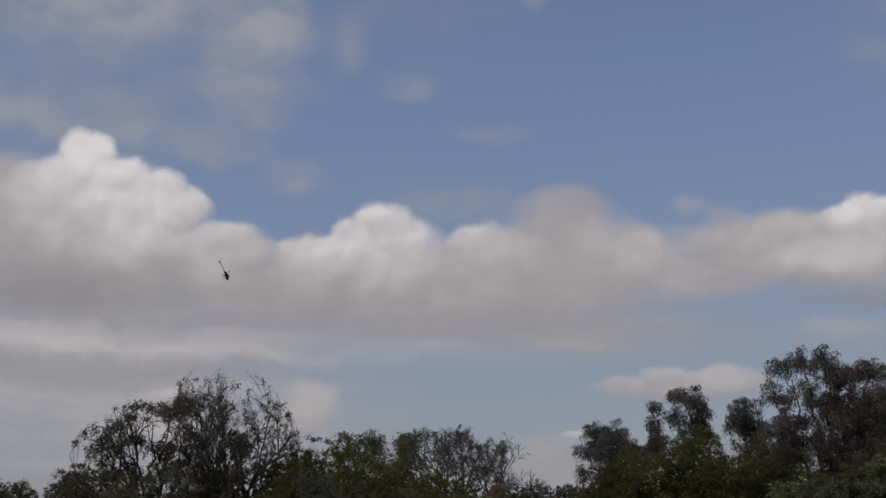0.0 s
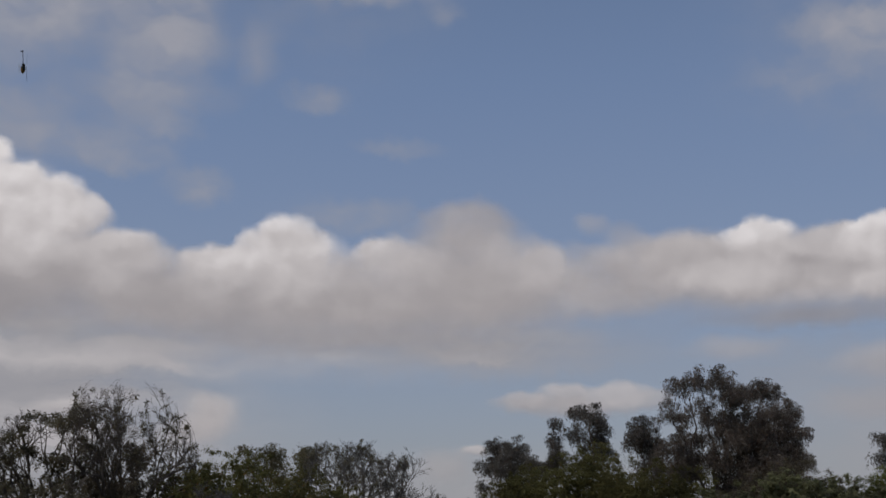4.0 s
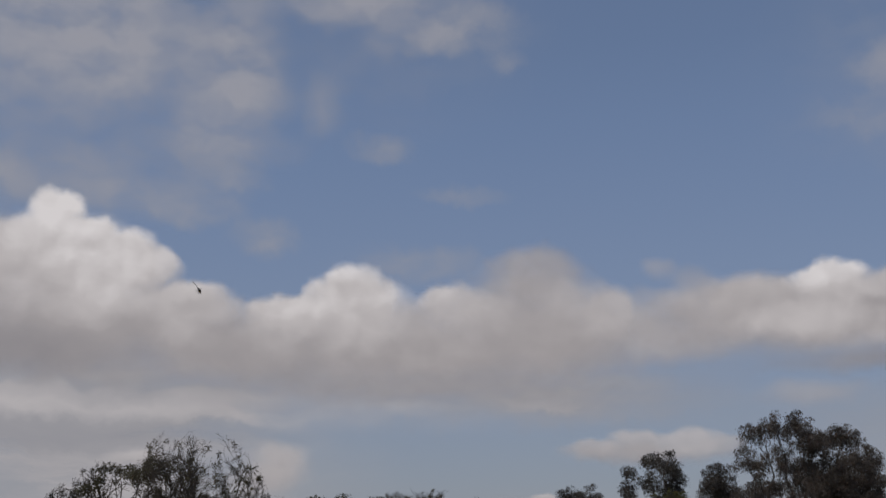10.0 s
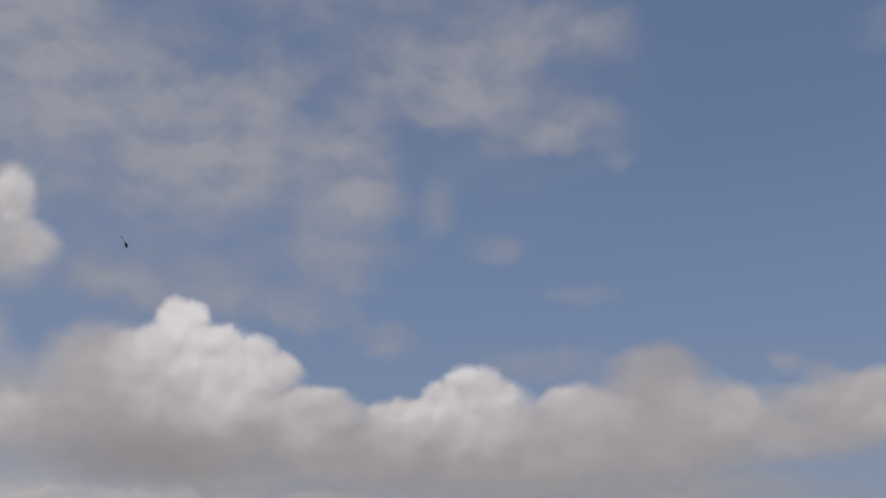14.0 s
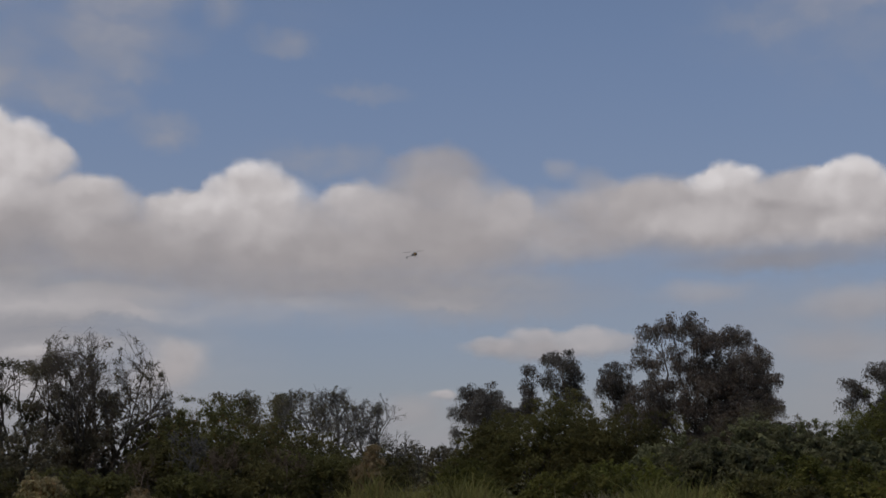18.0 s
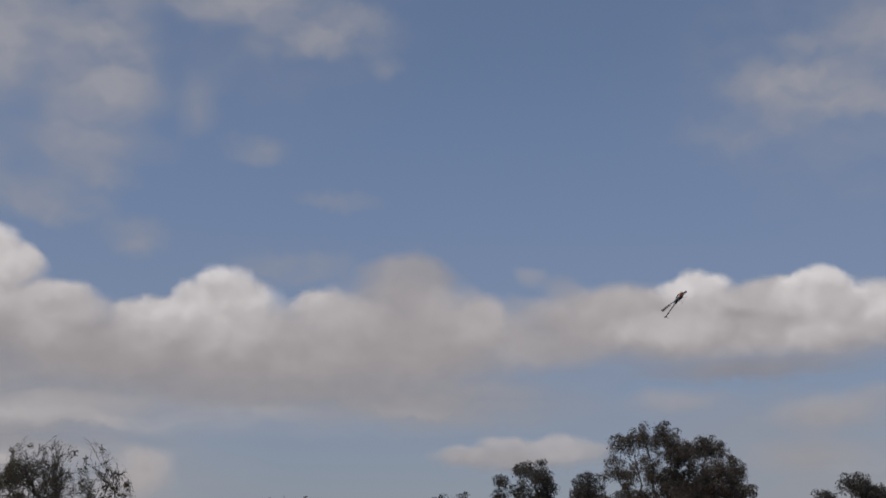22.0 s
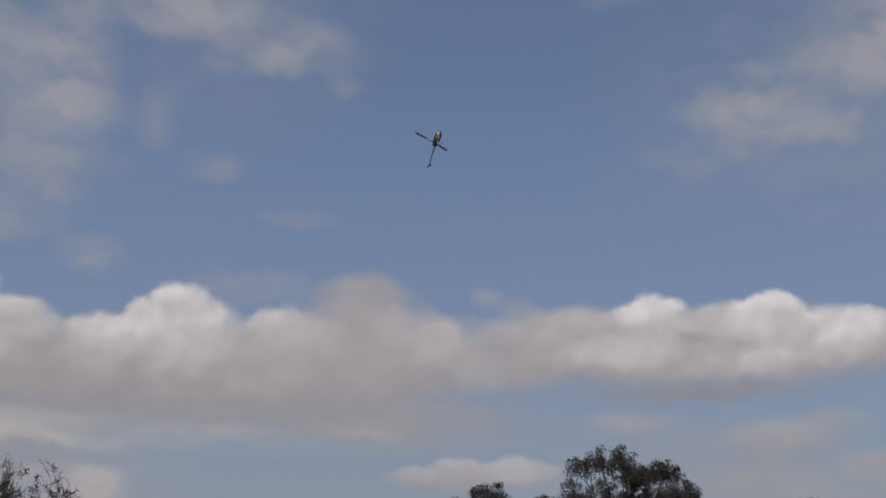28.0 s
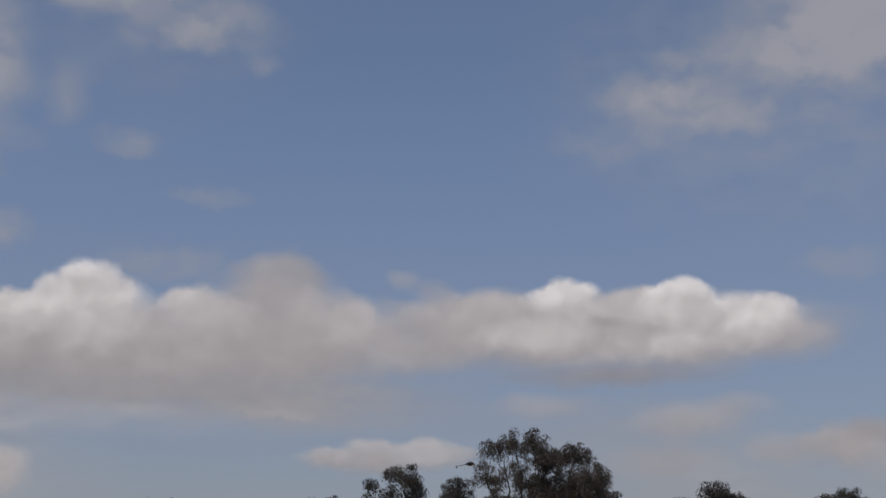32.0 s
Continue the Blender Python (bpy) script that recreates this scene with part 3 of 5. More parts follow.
def gum_tree(az, d, lobes, seed, label, leaf=GUM, wood=DARKBARK, thick=0.22, group="trees behind the field", name="gum_tree",
             leafy=1.0, size=(0.19, 0.055), droop=0.7, crown_label="", fill=0.32, hang=0.7, stems=1, wide=0.44, deep=None):
    """A tree with upright stems, a limb to each lobe of its crown, twigs and hanging sprays of leaves. Lobes: (across, height, radius)."""
    rng = np.random.default_rng(seed)
    x, y, z = spot(az, d)
    tree = new(name)
    tree.matrix_basis = pose(x, y, z - 0.05, 0, 0, -az)
    top = max(h + r for _, h, r in lobes)
    lean = np.mean([q[0] for q in lobes])
    reach = max(abs(q[0] - lean) for q in lobes)
    lines = []
    for i in range(stems):
        side = 0 if stems == 1 else (i / (stems - 1) * 2 - 1) * reach * 0.55
        foot = (side * 0.25, rng.normal() * 0.2, -0.1)
        crotch = np.array([lean * 0.3 + side * 0.55, 0, top * 0.25])
        crest = np.array([lean * 0.7 + side, rng.normal() * 0.3, top * rng.uniform(0.76, 0.88)])
        line = np.concatenate([limb_path(rng, foot, crotch, 4, 0.02)[:-1], limb_path(rng, crotch, crest, 8, 0.04)])
        girth = np.interp(line[:, 2], [0, top * 0.25, top * 0.85], [thick, thick * 0.7, thick * 0.14])
        lines.append((line, girth))
        child("trunk", mesh_from("trunk", *tube(line, girth, 9), 4, wood, True), tree)
    limbs, twigs, tufts = [], [], []
    between = [((a[0] + c[0]) / 2, (a[1] + c[1]) / 2, (a[2] + c[2]) * 0.36) for i, a in enumerate(lobes) for c in lobes[i + 1:]
               if math.hypot(a[0] - c[0], a[1] - c[1]) < (a[2] + c[2]) * 1.15
               and rng.random() < fill * (1.6 if a[0] + c[0] > lean * 2 or a[1] + c[1] < top else 0.5)]
    depth = deep if deep is not None else (0.25 * top if len(lobes) > 8 else 0.12 * top)
    for across, h, r in lobes + between:
        centre = np.array([across, rng.uniform(-1, 1) * depth, h])
        line, girth = min(lines, key=lambda q: abs(q[0][-1][0] - across))
        k = int(np.argmin(np.abs(line[:, 2] - max(h - r * 1.6 - abs(across - line[-1][0]) * 0.7, top * 0.15))))
        path = limb_path(rng, line[k], centre, 6, 0.05, -0.04)
        limbs.append(tube(path, np.linspace(max(0.03, girth[k] * 0.5), 0.018, 6), 6))
        open_side = across < lean - 1.2 and h > top * 0.45
        for i in range(max(6, int((5 + (11 if open_side else 16) * r * r) * leafy))):
            v = rng.normal(size=3)
            v[2] = abs(v[2]) * 1.1 - 0.45
            v /= np.linalg.norm(v)
            tuft = centre + v * np.array([1, 1, 0.92]) * r * (rng.uniform(0.8, 1.12) if i % 3 else rng.uniform(0.1, 0.8)) + np.array([0, 0, 0.3])
            if i % 2 == 0:
                twigs.append(tube(limb_path(rng, path[rng.integers(2, 6)], tuft, 4, 0.07), (0.020, 0.015, 0.010, 0.006), 3))
            tufts.append(tuft)
    for piece in limbs:
        child("limb", mesh_from("limb", *piece, 4, wood, True), tree)
    tagged(child("twig_spray", mesh_from("twig_spray", *joined(twigs), 4, wood, True), tree), kind="stuff")
    child("crown", mesh_from("crown", *sprays(rng, np.array(tufts), 90, wide, hang, size[0], size[1], droop), 4, leaf), tree, crown_label)
    return tagged(tree, label, "tree", group)


def bare_tree(az, d, height, width, seed, label, leafy=0.0, stems=5, thick=0.085, leaf=DARK_LEAF, wood=DARKBARK, name="bare_tree", lean=0.0):
    """Stems that fan out from the ground and fork into rising branches and fine twigs, with here and there a few leaves."""
    rng = np.random.default_rng(seed)
    x, y, z = spot(az, d)
    tree = new(name)
    tree.matrix_basis = pose(x, y, z - 0.05, 0, 0, -az)
    trunk, limbs, twigs, tips = [], [], [], []

    def grow(at, way, length, radius, level):
        steps = 6 if level < 3 else 4
        p = [np.array(at)]
        w_ = np.array(way, float)
        bend = rng.normal(size=3) * 0.10
        for _ in range(steps - 1):
            w_ = w_ + rng.normal(size=3) * 0.13 + bend + np.array([0, 0, 0.04])
            w_ /= np.linalg.norm(w_)
            p.append(p[-1] + w_ * length / (steps - 1))
        r = np.linspace(radius, radius * 0.6, steps)
        if level == 5:
            p, r = [p[0], p[1], p[3]], r[[0, 1, 3]]
        (trunk if level == 0 else limbs if level < 3 else twigs).append(tube(p, r, 7 if level == 0 else 5 if level < 3 else 3))
        if level >= 2:
            tips.append(p[-1])
        if level == 5:
            return
        number = (3, 3, 3, 4, 4)[level]
        for i in range(number):
            k = steps - 1 if i == 0 else rng.integers(max(1, steps // 2 - (level > 1)), steps)
            out = rng.normal(size=3)
            out[2] *= 0.45
            branch = w_ * 0.95 + out * (0.36 if level < 2 else 0.46)
            branch /= np.linalg.norm(branch)
            grow(p[k], branch, length * rng.uniform(0.52, 0.78), max(0.009, radius * (0.64 if level < 3 else 0.55)), level + 1)

    for i in range(stems):
        spread = (i + 0.5) / stems * 2 - 1
        way = np.array([spread * width / height * 0.8 + lean, rng.uniform(-0.35, 0.35), 1.0])
        grow((spread * 0.4, rng.uniform(-0.3, 0.3), -0.1), way / np.linalg.norm(way), height * rng.uniform(0.34, 0.42), thick * rng.uniform(0.7, 1.1), 0)
    # bring the crown to its height, and its outline to a round fan
    over = height / np.percentile([q[2] for q in tips], 98)
    heart, half = np.array([lean * height * 0.45, 0, height * 0.42]), np.array([width * 0.68, width * 0.6, height * 0.58])

    def fan(v):
        v = (v * np.array([1, 1, over]) - heart) / half
        r = np.linalg.norm(v, axis=1)
        r[v[:, 2] < -0.5] = 0.01
        soft = np.where(r > 0.8, 0.8 + 0.34 * np.tanh((r - 0.8) / 0.34), r)
        return v * (soft / r)[:, None] * half + heart

    trunk, limbs, twigs = [[(fan(v), f) for v, f in group] for group in (trunk, limbs, twigs)]
    for piece in trunk:
        child("trunk", mesh_from("trunk", *piece, 4, wood, True), tree)
    for piece in limbs:
        child("limb", mesh_from("limb", *piece, 4, wood, True), tree)
    tagged(child("twig_spray", mesh_from("twig_spray", *joined(twigs), 4, wood), tree), kind="stuff")
    tips = fan(np.array(tips))
    pick = tips[rng.random(len(tips)) < leafy]
    if len(pick):
        child("crown", mesh_from("crown", *sprays(rng, pick, 22, 0.12, 0.3, 0.13, 0.06, 0.4), 4, leaf), tree, "sparse dark leaves")
    return tagged(tree, label, "tree", "trees behind the field")


def shrub(az, d, width, height, seed, leaf, label, name="shrub", blade=(0.108, 0.056), droop=0.15, count=1.0, depth=None, wood=DARKBARK,
          group="shrubs along the field"):
    """A leafy bush that branches from the ground, its crown a heap of uneven clumps."""
    rng = np.random.default_rng(seed)
    x, y, z = spot(az, d)
    bush = new(name)
    bush.matrix_basis = pose(x, y, z - 0.04, 0, 0, -az)
    depth = depth or width * 0.7
    stems, clumps, inner = [], [], []
    number = int((36 + 11 * width * height) * count)
    masses = int(6 + 0.9 * width * height)
    for _ in range(masses):
        a = rng.uniform(0, 2 * np.pi)
        e = math.asin(rng.uniform(0.0, 1.0))
        k = rng.uniform(0.58, 0.9)
        heart = np.array([math.cos(a) * math.cos(e) * width / 2 * k, math.sin(a) * math.cos(e) * depth / 2 * k, height * (0.12 + 0.86 * math.sin(e) * k)])
        girth = rng.uniform(0.16, 0.30) * min(width, height * 1.3)
        for _ in range(max(4, number // masses)):
            v = rng.normal(size=3)
            v[2] = abs(v[2]) * rng.choice((1, 1, 1, -0.5))
            p = heart + v / np.linalg.norm(v) * girth * rng.uniform(0.7, 1.05)
            inner.append(heart * np.array([0.9, 0.9, 0.88]) + np.clip(rng.normal(size=3), -1.3, 1.3) * girth * 0.5)
            p[2] = max(p[2], 0.12)
            clumps.append(p)
        stems.append(tube(limb_path(rng, (rng.normal() * 0.12, rng.normal() * 0.12, -0.05), heart, 5, 0.07), np.linspace(0.035, 0.008, 5), 5))
    for piece in stems:
        child("stem", mesh_from("stem", *piece, 4, wood, True), bush)
    size = 0.13 + 0.035 * min(width, height)
    per = 66
    pieces = [leaves(rng, [c], per, np.array([1, 1, 0.75]) * size * rng.uniform(0.6, 1.35), blade[0] * 0.9, blade[1] * 0.85, droop, gather=0.75, corners=3) for c in clumps]
    inner = np.maximum(np.array(inner), (-99, -99, 0.1))
    pieces.append(leaves(rng, inner, 14, (size, size, size), blade[0] * 1.5, blade[1] * 2.2, droop, corners=3))
    child("crown", mesh_from("crown", *joined(pieces), 3, leaf), bush)
    return tagged(bush, label, "shrub", group)


# ---- trees ----
BIG_GUM = [(-2.78, 11.35, 1.2), (-1.29, 11.66, 1.1), (0.19, 11.64, 1.1), (2.28, 11.2, 1.2), (3.74, 11.0, 1.07), (4.94, 9.33, 1.2),
           (5.5, 7.62, 0.86), (-3.24, 9.0, 1.29), (-1.12, 9.4, 1.5), (0.97, 8.95, 1.63), (3.05, 8.5, 1.71), (4.45, 6.39, 1.5),
           (-3.5, 6.45, 1.29), (-1.59, 6.43, 1.63), (0.5, 5.99, 1.71), (2.56, 5.56, 1.71), (5.6, 5.6, 0.8), (-2.89, 4.32, 1.2),
           (-0.39, 3.47, 1.29), (2.11, 3.47, 1.5), (4.18, 4.29, 1.29), (3.6, 7.1, 1.5), (1.8, 7.3, 1.5), (3.3, 4.3, 1.4), (-0.4, 7.7, 1.3), (1.0, 10.3, 1.2), (-3.0, 7.6, 1.2), (-2.6, 5.6, 1.2), (-3.8, 5.2, 1.0), (2.2, 2.2, 1.4), (-0.6, 2.0, 1.3), (4.0, 2.6, 1.2), (0.8, 4.4, 1.5), (-2.2, 2.6, 1.1)]
gum_tree(8.76, 90, BIG_GUM, 11, "tall dense dark-leaved gum tree with hanging foliage", GUM_RUSSET, thick=0.19, fill=0.12, stems=5)
gum_tree(5.62, 93, [(-0.67, 8.59, 1.06), (-1.35, 7.58, 0.75), (-0.03, 7.04, 0.97), (-0.28, 5.51, 0.97), (0.37, 3.99, 0.89)], 12,
         "slender dark gum tree beside the tall one", fill=0.9, stems=2)
gum_tree(2.73, 95, [(-0.71, 9.91, 0.81), (0.28, 9.68, 0.9), (0.95, 8.54, 0.81), (-1.09, 8.09, 0.9), (0.27, 7.19, 1.0), (1.39, 6.73, 0.54),
                    (-0.41, 5.83, 1.0)], 13, "tall narrow gum tree with open grey-brown crown", fill=0.9)
gum_tree(1.14, 96, [(-0.17, 9.17, 0.55), (-0.27, 7.94, 0.55), (0.18, 6.8, 0.59), (-0.5, 6.24, 0.46), (-0.03, 5.44, 0.64)], 14,
         "thin young gum tree with sparse leaf clumps", thick=0.14, fill=1.0)
gum_tree(-1.06, 98, [(-1.08, 7.37, 1.03), (0.46, 7.37, 1.03), (-2.1, 5.97, 0.84), (-0.46, 5.52, 1.12), (1.39, 6.2, 0.84), (2.33, 5.52, 0.75),
                     (-2.33, 4.36, 0.65), (-0.22, 3.89, 1.03), (1.4, 4.12, 0.93)], 15, "round-topped dark gum tree with drooping edge", fill=0.9)
gum_tree(17.36, 92, [(-2.22, 7.44, 0.61), (-1.64, 6.71, 0.53), (-0.37, 8.24, 0.88), (0.61, 7.81, 0.96), (1.36, 6.74, 0.96), (1.89, 5.49, 0.88),
                     (0.34, 5.94, 1.1), (-2.68, 5.97, 0.53), (2.25, 4.25, 0.66), (-0.69, 5.12, 1.1), (1.95, 6.3, 0.8), (2.3, 5.1, 0.8), (1.1, 7.3, 0.8), (0.3, 4.3, 1.1), (-1.3, 4.4, 0.9), (1.4, 3.7, 1.0), (-0.4, 3.1, 1.0)], 16,
         "dark gum tree rising behind a bright green bush", fill=0.9)
gum_tree(22.98, 95, [(-0.36, 7.61, 0.9), (-1.41, 7.13, 0.68), (0.83, 7.39, 0.72), (-0.05, 6.36, 1.0), (1.36, 6.35, 0.9), (0.4, 4.8, 1.1)], 17,
         "dark gum tree at the end of the row", fill=0.9)
gum_tree(-22.65, 62, [(-0.24, 6.36, 0.71), (0.88, 6.09, 0.77), (1.7, 6.56, 0.59), (-1.44, 5.53, 0.59), (-0.73, 4.89, 0.89), (0.94, 4.62, 1.03),
                      (2.32, 5.2, 0.74), (-2.06, 4.33, 0.65), (-2.27, 3.22, 0.74), (-0.92, 3.22, 0.89), (0.73, 3.22, 1.03), (2.1, 3.51, 0.89),
                      (-3.61, 3.09, 0.41), (-4.1, 2.54, 0.35)], 18, "broad dark tree with ragged twiggy crown", DARK_LEAF, DARKBARK,
         name="ragged_tree", size=(0.13, 0.07), droop=0.2, leafy=0.62, hang=0.35, stems=6, thick=0.13, wide=0.3)
bare_tree(-19.2, 60, 8.3, 4.9, 14, "many-stemmed leafless tree with fine dark twigs", 0.03, 11, 0.075)
bare_tree(-18.0, 61, 5.7, 4.6, 27, "low leafless tree with dense brown twigs", 0.12, 5, wood=BROWNTWIG)
bare_tree(-22.9, 63, 6.9, 5.4, 4, "leafless twiggy tree tangled with a darker one", 0.04, 5)
bare_tree(-8.7, 66, 6.3, 4.6, 22, "low leafless tree with pale tangled twigs", 0.03, 7, wood=GREYBARK, lean=0.12)
bare_tree(-6.6, 66, 5.3, 3.4, 23, "small grey leafless tree leaning outward", 0.0, 4, wood=GREYBARK, lean=0.25)
gum_tree(-12.76, 75, [(-1.13, 5.79, 0.54), (0.41, 5.85, 0.64), (1.02, 5.57, 0.5), (-0.25, 4.86, 0.79), (0.79, 4.18, 0.89)], 19,
         "small tree with dense dark leaf clumps", DARK_LEAF, DARKBARK, 0.1, name="clumped_tree", size=(0.13, 0.07), droop=0.4, stems=3)
gum_tree(-10.29, 72, [(-0.9, 5.36, 0.51), (-0.15, 5.44, 0.48), (-0.55, 4.43, 0.62), (-1.03, 3.59, 0.69)], 20,
         "small crooked tree with dark leaf clumps", DARK_LEAF, DARKBARK, 0.1, name="clumped_tree", size=(0.13, 0.07), droop=0.4, stems=2)
gum_tree(-8.84, 71, [(-1.21, 5.3, 0.5), (-0.22, 4.9, 0.5), (1.08, 5.15, 0.5), (1.42, 4.04, 0.73), (0.12, 3.7, 0.73)], 24,
         "small tree with thin grey-brown foliage", DARK_LEAF, GREYBARK, 0.1, name="thin_tree", size=(0.12, 0.05), droop=0.3, leafy=0.25, stems=3)
for az, d, tall, wide, seed, wood in ((-15.3, 49.5, 3.2, 1.6, 61, GREYBARK), (-17.9, 48.5, 2.7, 2.4, 62, BROWNTWIG), (-11.0, 48.2, 2.6, 2.2, 63, BROWNTWIG),
                                      (-13.4, 48.6, 2.7, 1.8, 64, BROWNTWIG)):
    bare_tree(az, d, tall, wide, seed, "dead bush of bare brown twigs in the thicket", 0.0, 2, 0.03, wood=wood, name="dead_bush", lean=0.1)
bare_tree(20.1, 57.5, 3.5, 2.4, 25, "dead bush of bleached pale twigs", 0.0, 2, 0.04, wood=PALEWOOD, name="dead_bush", lean=-0.2)


def far_wood():
    """The far line of trees: one mass of clumps with uneven tops."""
    rng = np.random.default_rng(31)
    stems, pieces = [], []
    for az in np.arange(-46, 46, 0.42):
        d = rng.uniform(150, 210)
        tall = rng.uniform(3.6, 5.6)
        x, y, _ = spot(az + rng.uniform(-0.2, 0.2), d)
        stems.append(tube([(x, y, -0.2), (x, y, tall * 0.5), (x, y, tall * 0.9)], (0.12, 0.09, 0.03), 5))
        wide = rng.uniform(0.9, 1.7)
        for _ in range(9):
            h = tall * rng.uniform(0.2, 0.92)
            c = (x + rng.normal() * wide * 0.5, y + rng.normal() * wide * 0.5, h)
            pieces.append(leaves(rng, [c], 16, (wide * 0.55, wide * 0.55, wide * 0.5), 0.55, 0.3, 0.3))
    wood = new("far_woods")
    tagged(child("stems", mesh_from("stems", *joined(stems), 4, DARKBARK), wood), kind="stuff")
    tagged(child("crowns", mesh_from("crowns", *joined(pieces), 4, FARLEAF), wood), kind="stuff")
    tagged(wood, "distant row of dark green trees", "woods", kind="stuff")


far_wood()

# ---- shrubs ----
def hedge(rows, leaf, label, group, **more):
    for az, d, wide, tall in rows:
        shrub(az, d, wide, tall, int(az * 37 + d * 11) % 9973, leaf, label, group=group, **more)

hedge([(-14.2, 58, 5.6, 4.9), (-11.6, 60, 5.4, 4.6), (-16.3, 62, 4.6, 3.9)], OLIVE, "large olive-green bush with dense small leaves", "olive bushes", count=1.4)
hedge([(-19.8, 60, 4.6, 3.6), (-22.6, 57, 5.0, 3.4), (-25.5, 60, 5.2, 3.6), (-28.6, 64, 5.4, 3.3)], DARK_LEAF,
      "dark green bush in the thicket under the trees", "dark bushes")
hedge([(-9.0, 57, 4.6, 3.3), (-6.8, 58, 4.2, 2.9), (-13.0, 52, 4.6, 3.0), (-16.6, 52, 4.8, 2.7), (-10.2, 50, 4.4, 2.4)], GREEN,
      "green bush with small leaves in the thicket", "green bushes in the thicket")
hedge([(-8.2, 48, 3.8, 2.1), (-6.2, 47, 3.6, 1.9), (-11.8, 46, 3.8, 1.8), (-14.6, 46, 3.6, 1.7), (-19.5, 47, 3.8, 2.0), (-23, 48, 4.0, 2.0)], GREEN,
      "low spreading green bush at the edge of the field", "low green bushes", blade=(0.09, 0.05))
hedge([(1.5, 64, 6.4, 5.6), (4.9, 62, 5.8, 5.0), (-0.6, 66, 4.8, 4.6), (6.6, 63, 4.8, 4.2)], GREEN, "large dark green bush below the gum trees",
      "large green bushes", count=1.25)
hedge([(3.4, 66, 4.4, 6.0)], OLIVE, "tall bush with browning top", "olive bushes", count=1.4)
hedge([(11.9, 80, 5.2, 5.6), (13.7, 82, 4.2, 5.0), (10.2, 82, 4.4, 5.2)], DARK_LEAF, "dark bush behind the grey-green thicket", "dark bushes")
hedge([(-2.6, 72, 4.4, 3.0), (-4.6, 76, 4.6, 2.9), (-6.2, 80, 4.4, 2.7)], DARK_LEAF, "dark low bush in the gap between trees", "dark bushes")
hedge([(7.6, 56, 3.8, 3.3), (9.8, 58, 4.4, 3.3), (12.2, 57, 4.6, 4.1), (13.7, 62, 4.0, 3.6), (8.6, 52, 3.6, 2.5), (11.0, 51, 3.8, 2.6),
       (16.2, 55, 3.6, 3.4), (15.0, 52, 3.6, 2.6)], GREYGREEN, "grey-green bush with pale leaves", "grey-green bushes", blade=(0.17, 0.09), droop=0.35)
hedge([(17.2, 62, 5.0, 4.7), (15.8, 63, 3.6, 4.0), (18.5, 60, 3.6, 3.2)], BRIGHT, "round bright green bush with fine leaves", "bright bushes",
      blade=(0.10, 0.05), count=2.0)
hedge([(20.4, 57, 4.4, 3.0), (22.4, 60, 5.6, 4.8), (25.2, 60, 5.6, 4.3), (19.2, 50, 4.2, 2.5), (23.5, 50, 4.6, 2.6)], GREEN, "large dark green bush below the gum trees", "large green bushes")
hedge([(0.4, 42, 4.0, 1.9), (-1.8, 45, 3.4, 1.8), (2.9, 43, 3.6, 1.75), (5.4, 48, 4.2, 2.2), (12.0, 42, 3.4, 1.6), (13.6, 44, 3.4, 1.9)], VINE,
      "low bush overgrown with yellow-green vines", "vine-covered bushes", blade=(0.09, 0.055))
hedge([(16.6, 42, 3.6, 1.6), (19.0, 42, 3.8, 1.7), (17.8, 46, 4.0, 2.1), (21.6, 43, 4.0, 1.7)], VINE,
      "low bush overgrown with vines, some turned orange", "vine-covered bushes", blade=(0.09, 0.055))
hedge([(-16.5, 31.8, 2.2, 0.95), (-17.8, 31.0, 1.9, 0.85), (-15.6, 37, 2.4, 0.8), (-16.4, 41, 3.0, 1.1)], DRYBRUSH, "heap of dry brown brush", "dry brush",
      blade=(0.2, 0.02), droop=0.3)

hedge([(-19.9, 32.5, 2.6, 0.85), (-21.6, 33, 2.6, 0.9)], HERB, "low tangle of green weeds beside the brush", "field bushes", blade=(0.09, 0.05))
hedge([(12.4, 31, 2.4, 1.35), (13.6, 32.5, 2.0, 1.1)], GREEN, "dark green bush standing in the field", "field bushes", blade=(0.08, 0.045))
hedge([(17.6, 33, 3.6, 1.55), (20.4, 34, 3.2, 1.5)], VINE, "low mound of vines at the edge of the field", "field bushes", blade=(0.08, 0.05))
hedge([(11.6, 25.2, 1.2, 0.5), (-14.0, 26.5, 1.0, 0.4), (3.6, 27, 1.1, 0.4)], LIME, "low mound of bright yellow-green weeds", "weed mounds", name="weed_clump", blade=(0.07, 0.03), count=0.5)
rows = random.Random(77)
for _ in range(70):
    a, far = rows.uniform(-22, 24), rows.uniform(21, 43)
    shrub(a, far, rows.uniform(0.6, 1.9), rows.uniform(0.2, 0.3) + max(0, far - 27) * 0.025 * rows.random(), int(a * 91 + far * 7) % 9973, rows.choice((HERB, VINE, OLIVE, HERB)),
          "low mound of leafy green weeds in the field", "weed_clump", (0.09, 0.045), 0.1, 0.3, group="weed mounds")
for _ in range(28):
    a, far = rows.uniform(-21, 23), rows.uniform(20.5, 29)
    shrub(a, far, rows.uniform(0.7, 1.7), rows.uniform(0.24, 0.42), int(a * 57 + far * 13) % 9973, rows.choice((GREEN, GREEN, OLIVE)),
          "low mound of dark green weeds in the field", "weed_clump", (0.08, 0.045), 0.1, 0.3, group="weed mounds")

hedge([(-21.3, 45.5, 1.7, 1.85)], DRYBRUSH, "bush with dry orange-brown leaves", "dry brush", blade=(0.09, 0.05))
hedge([(-6.55, 45, 1.2, 2.5)], DRYBRUSH, "tall dry pinkish-brown bush", "dry brush", blade=(0.2, 0.025), droop=0.5)


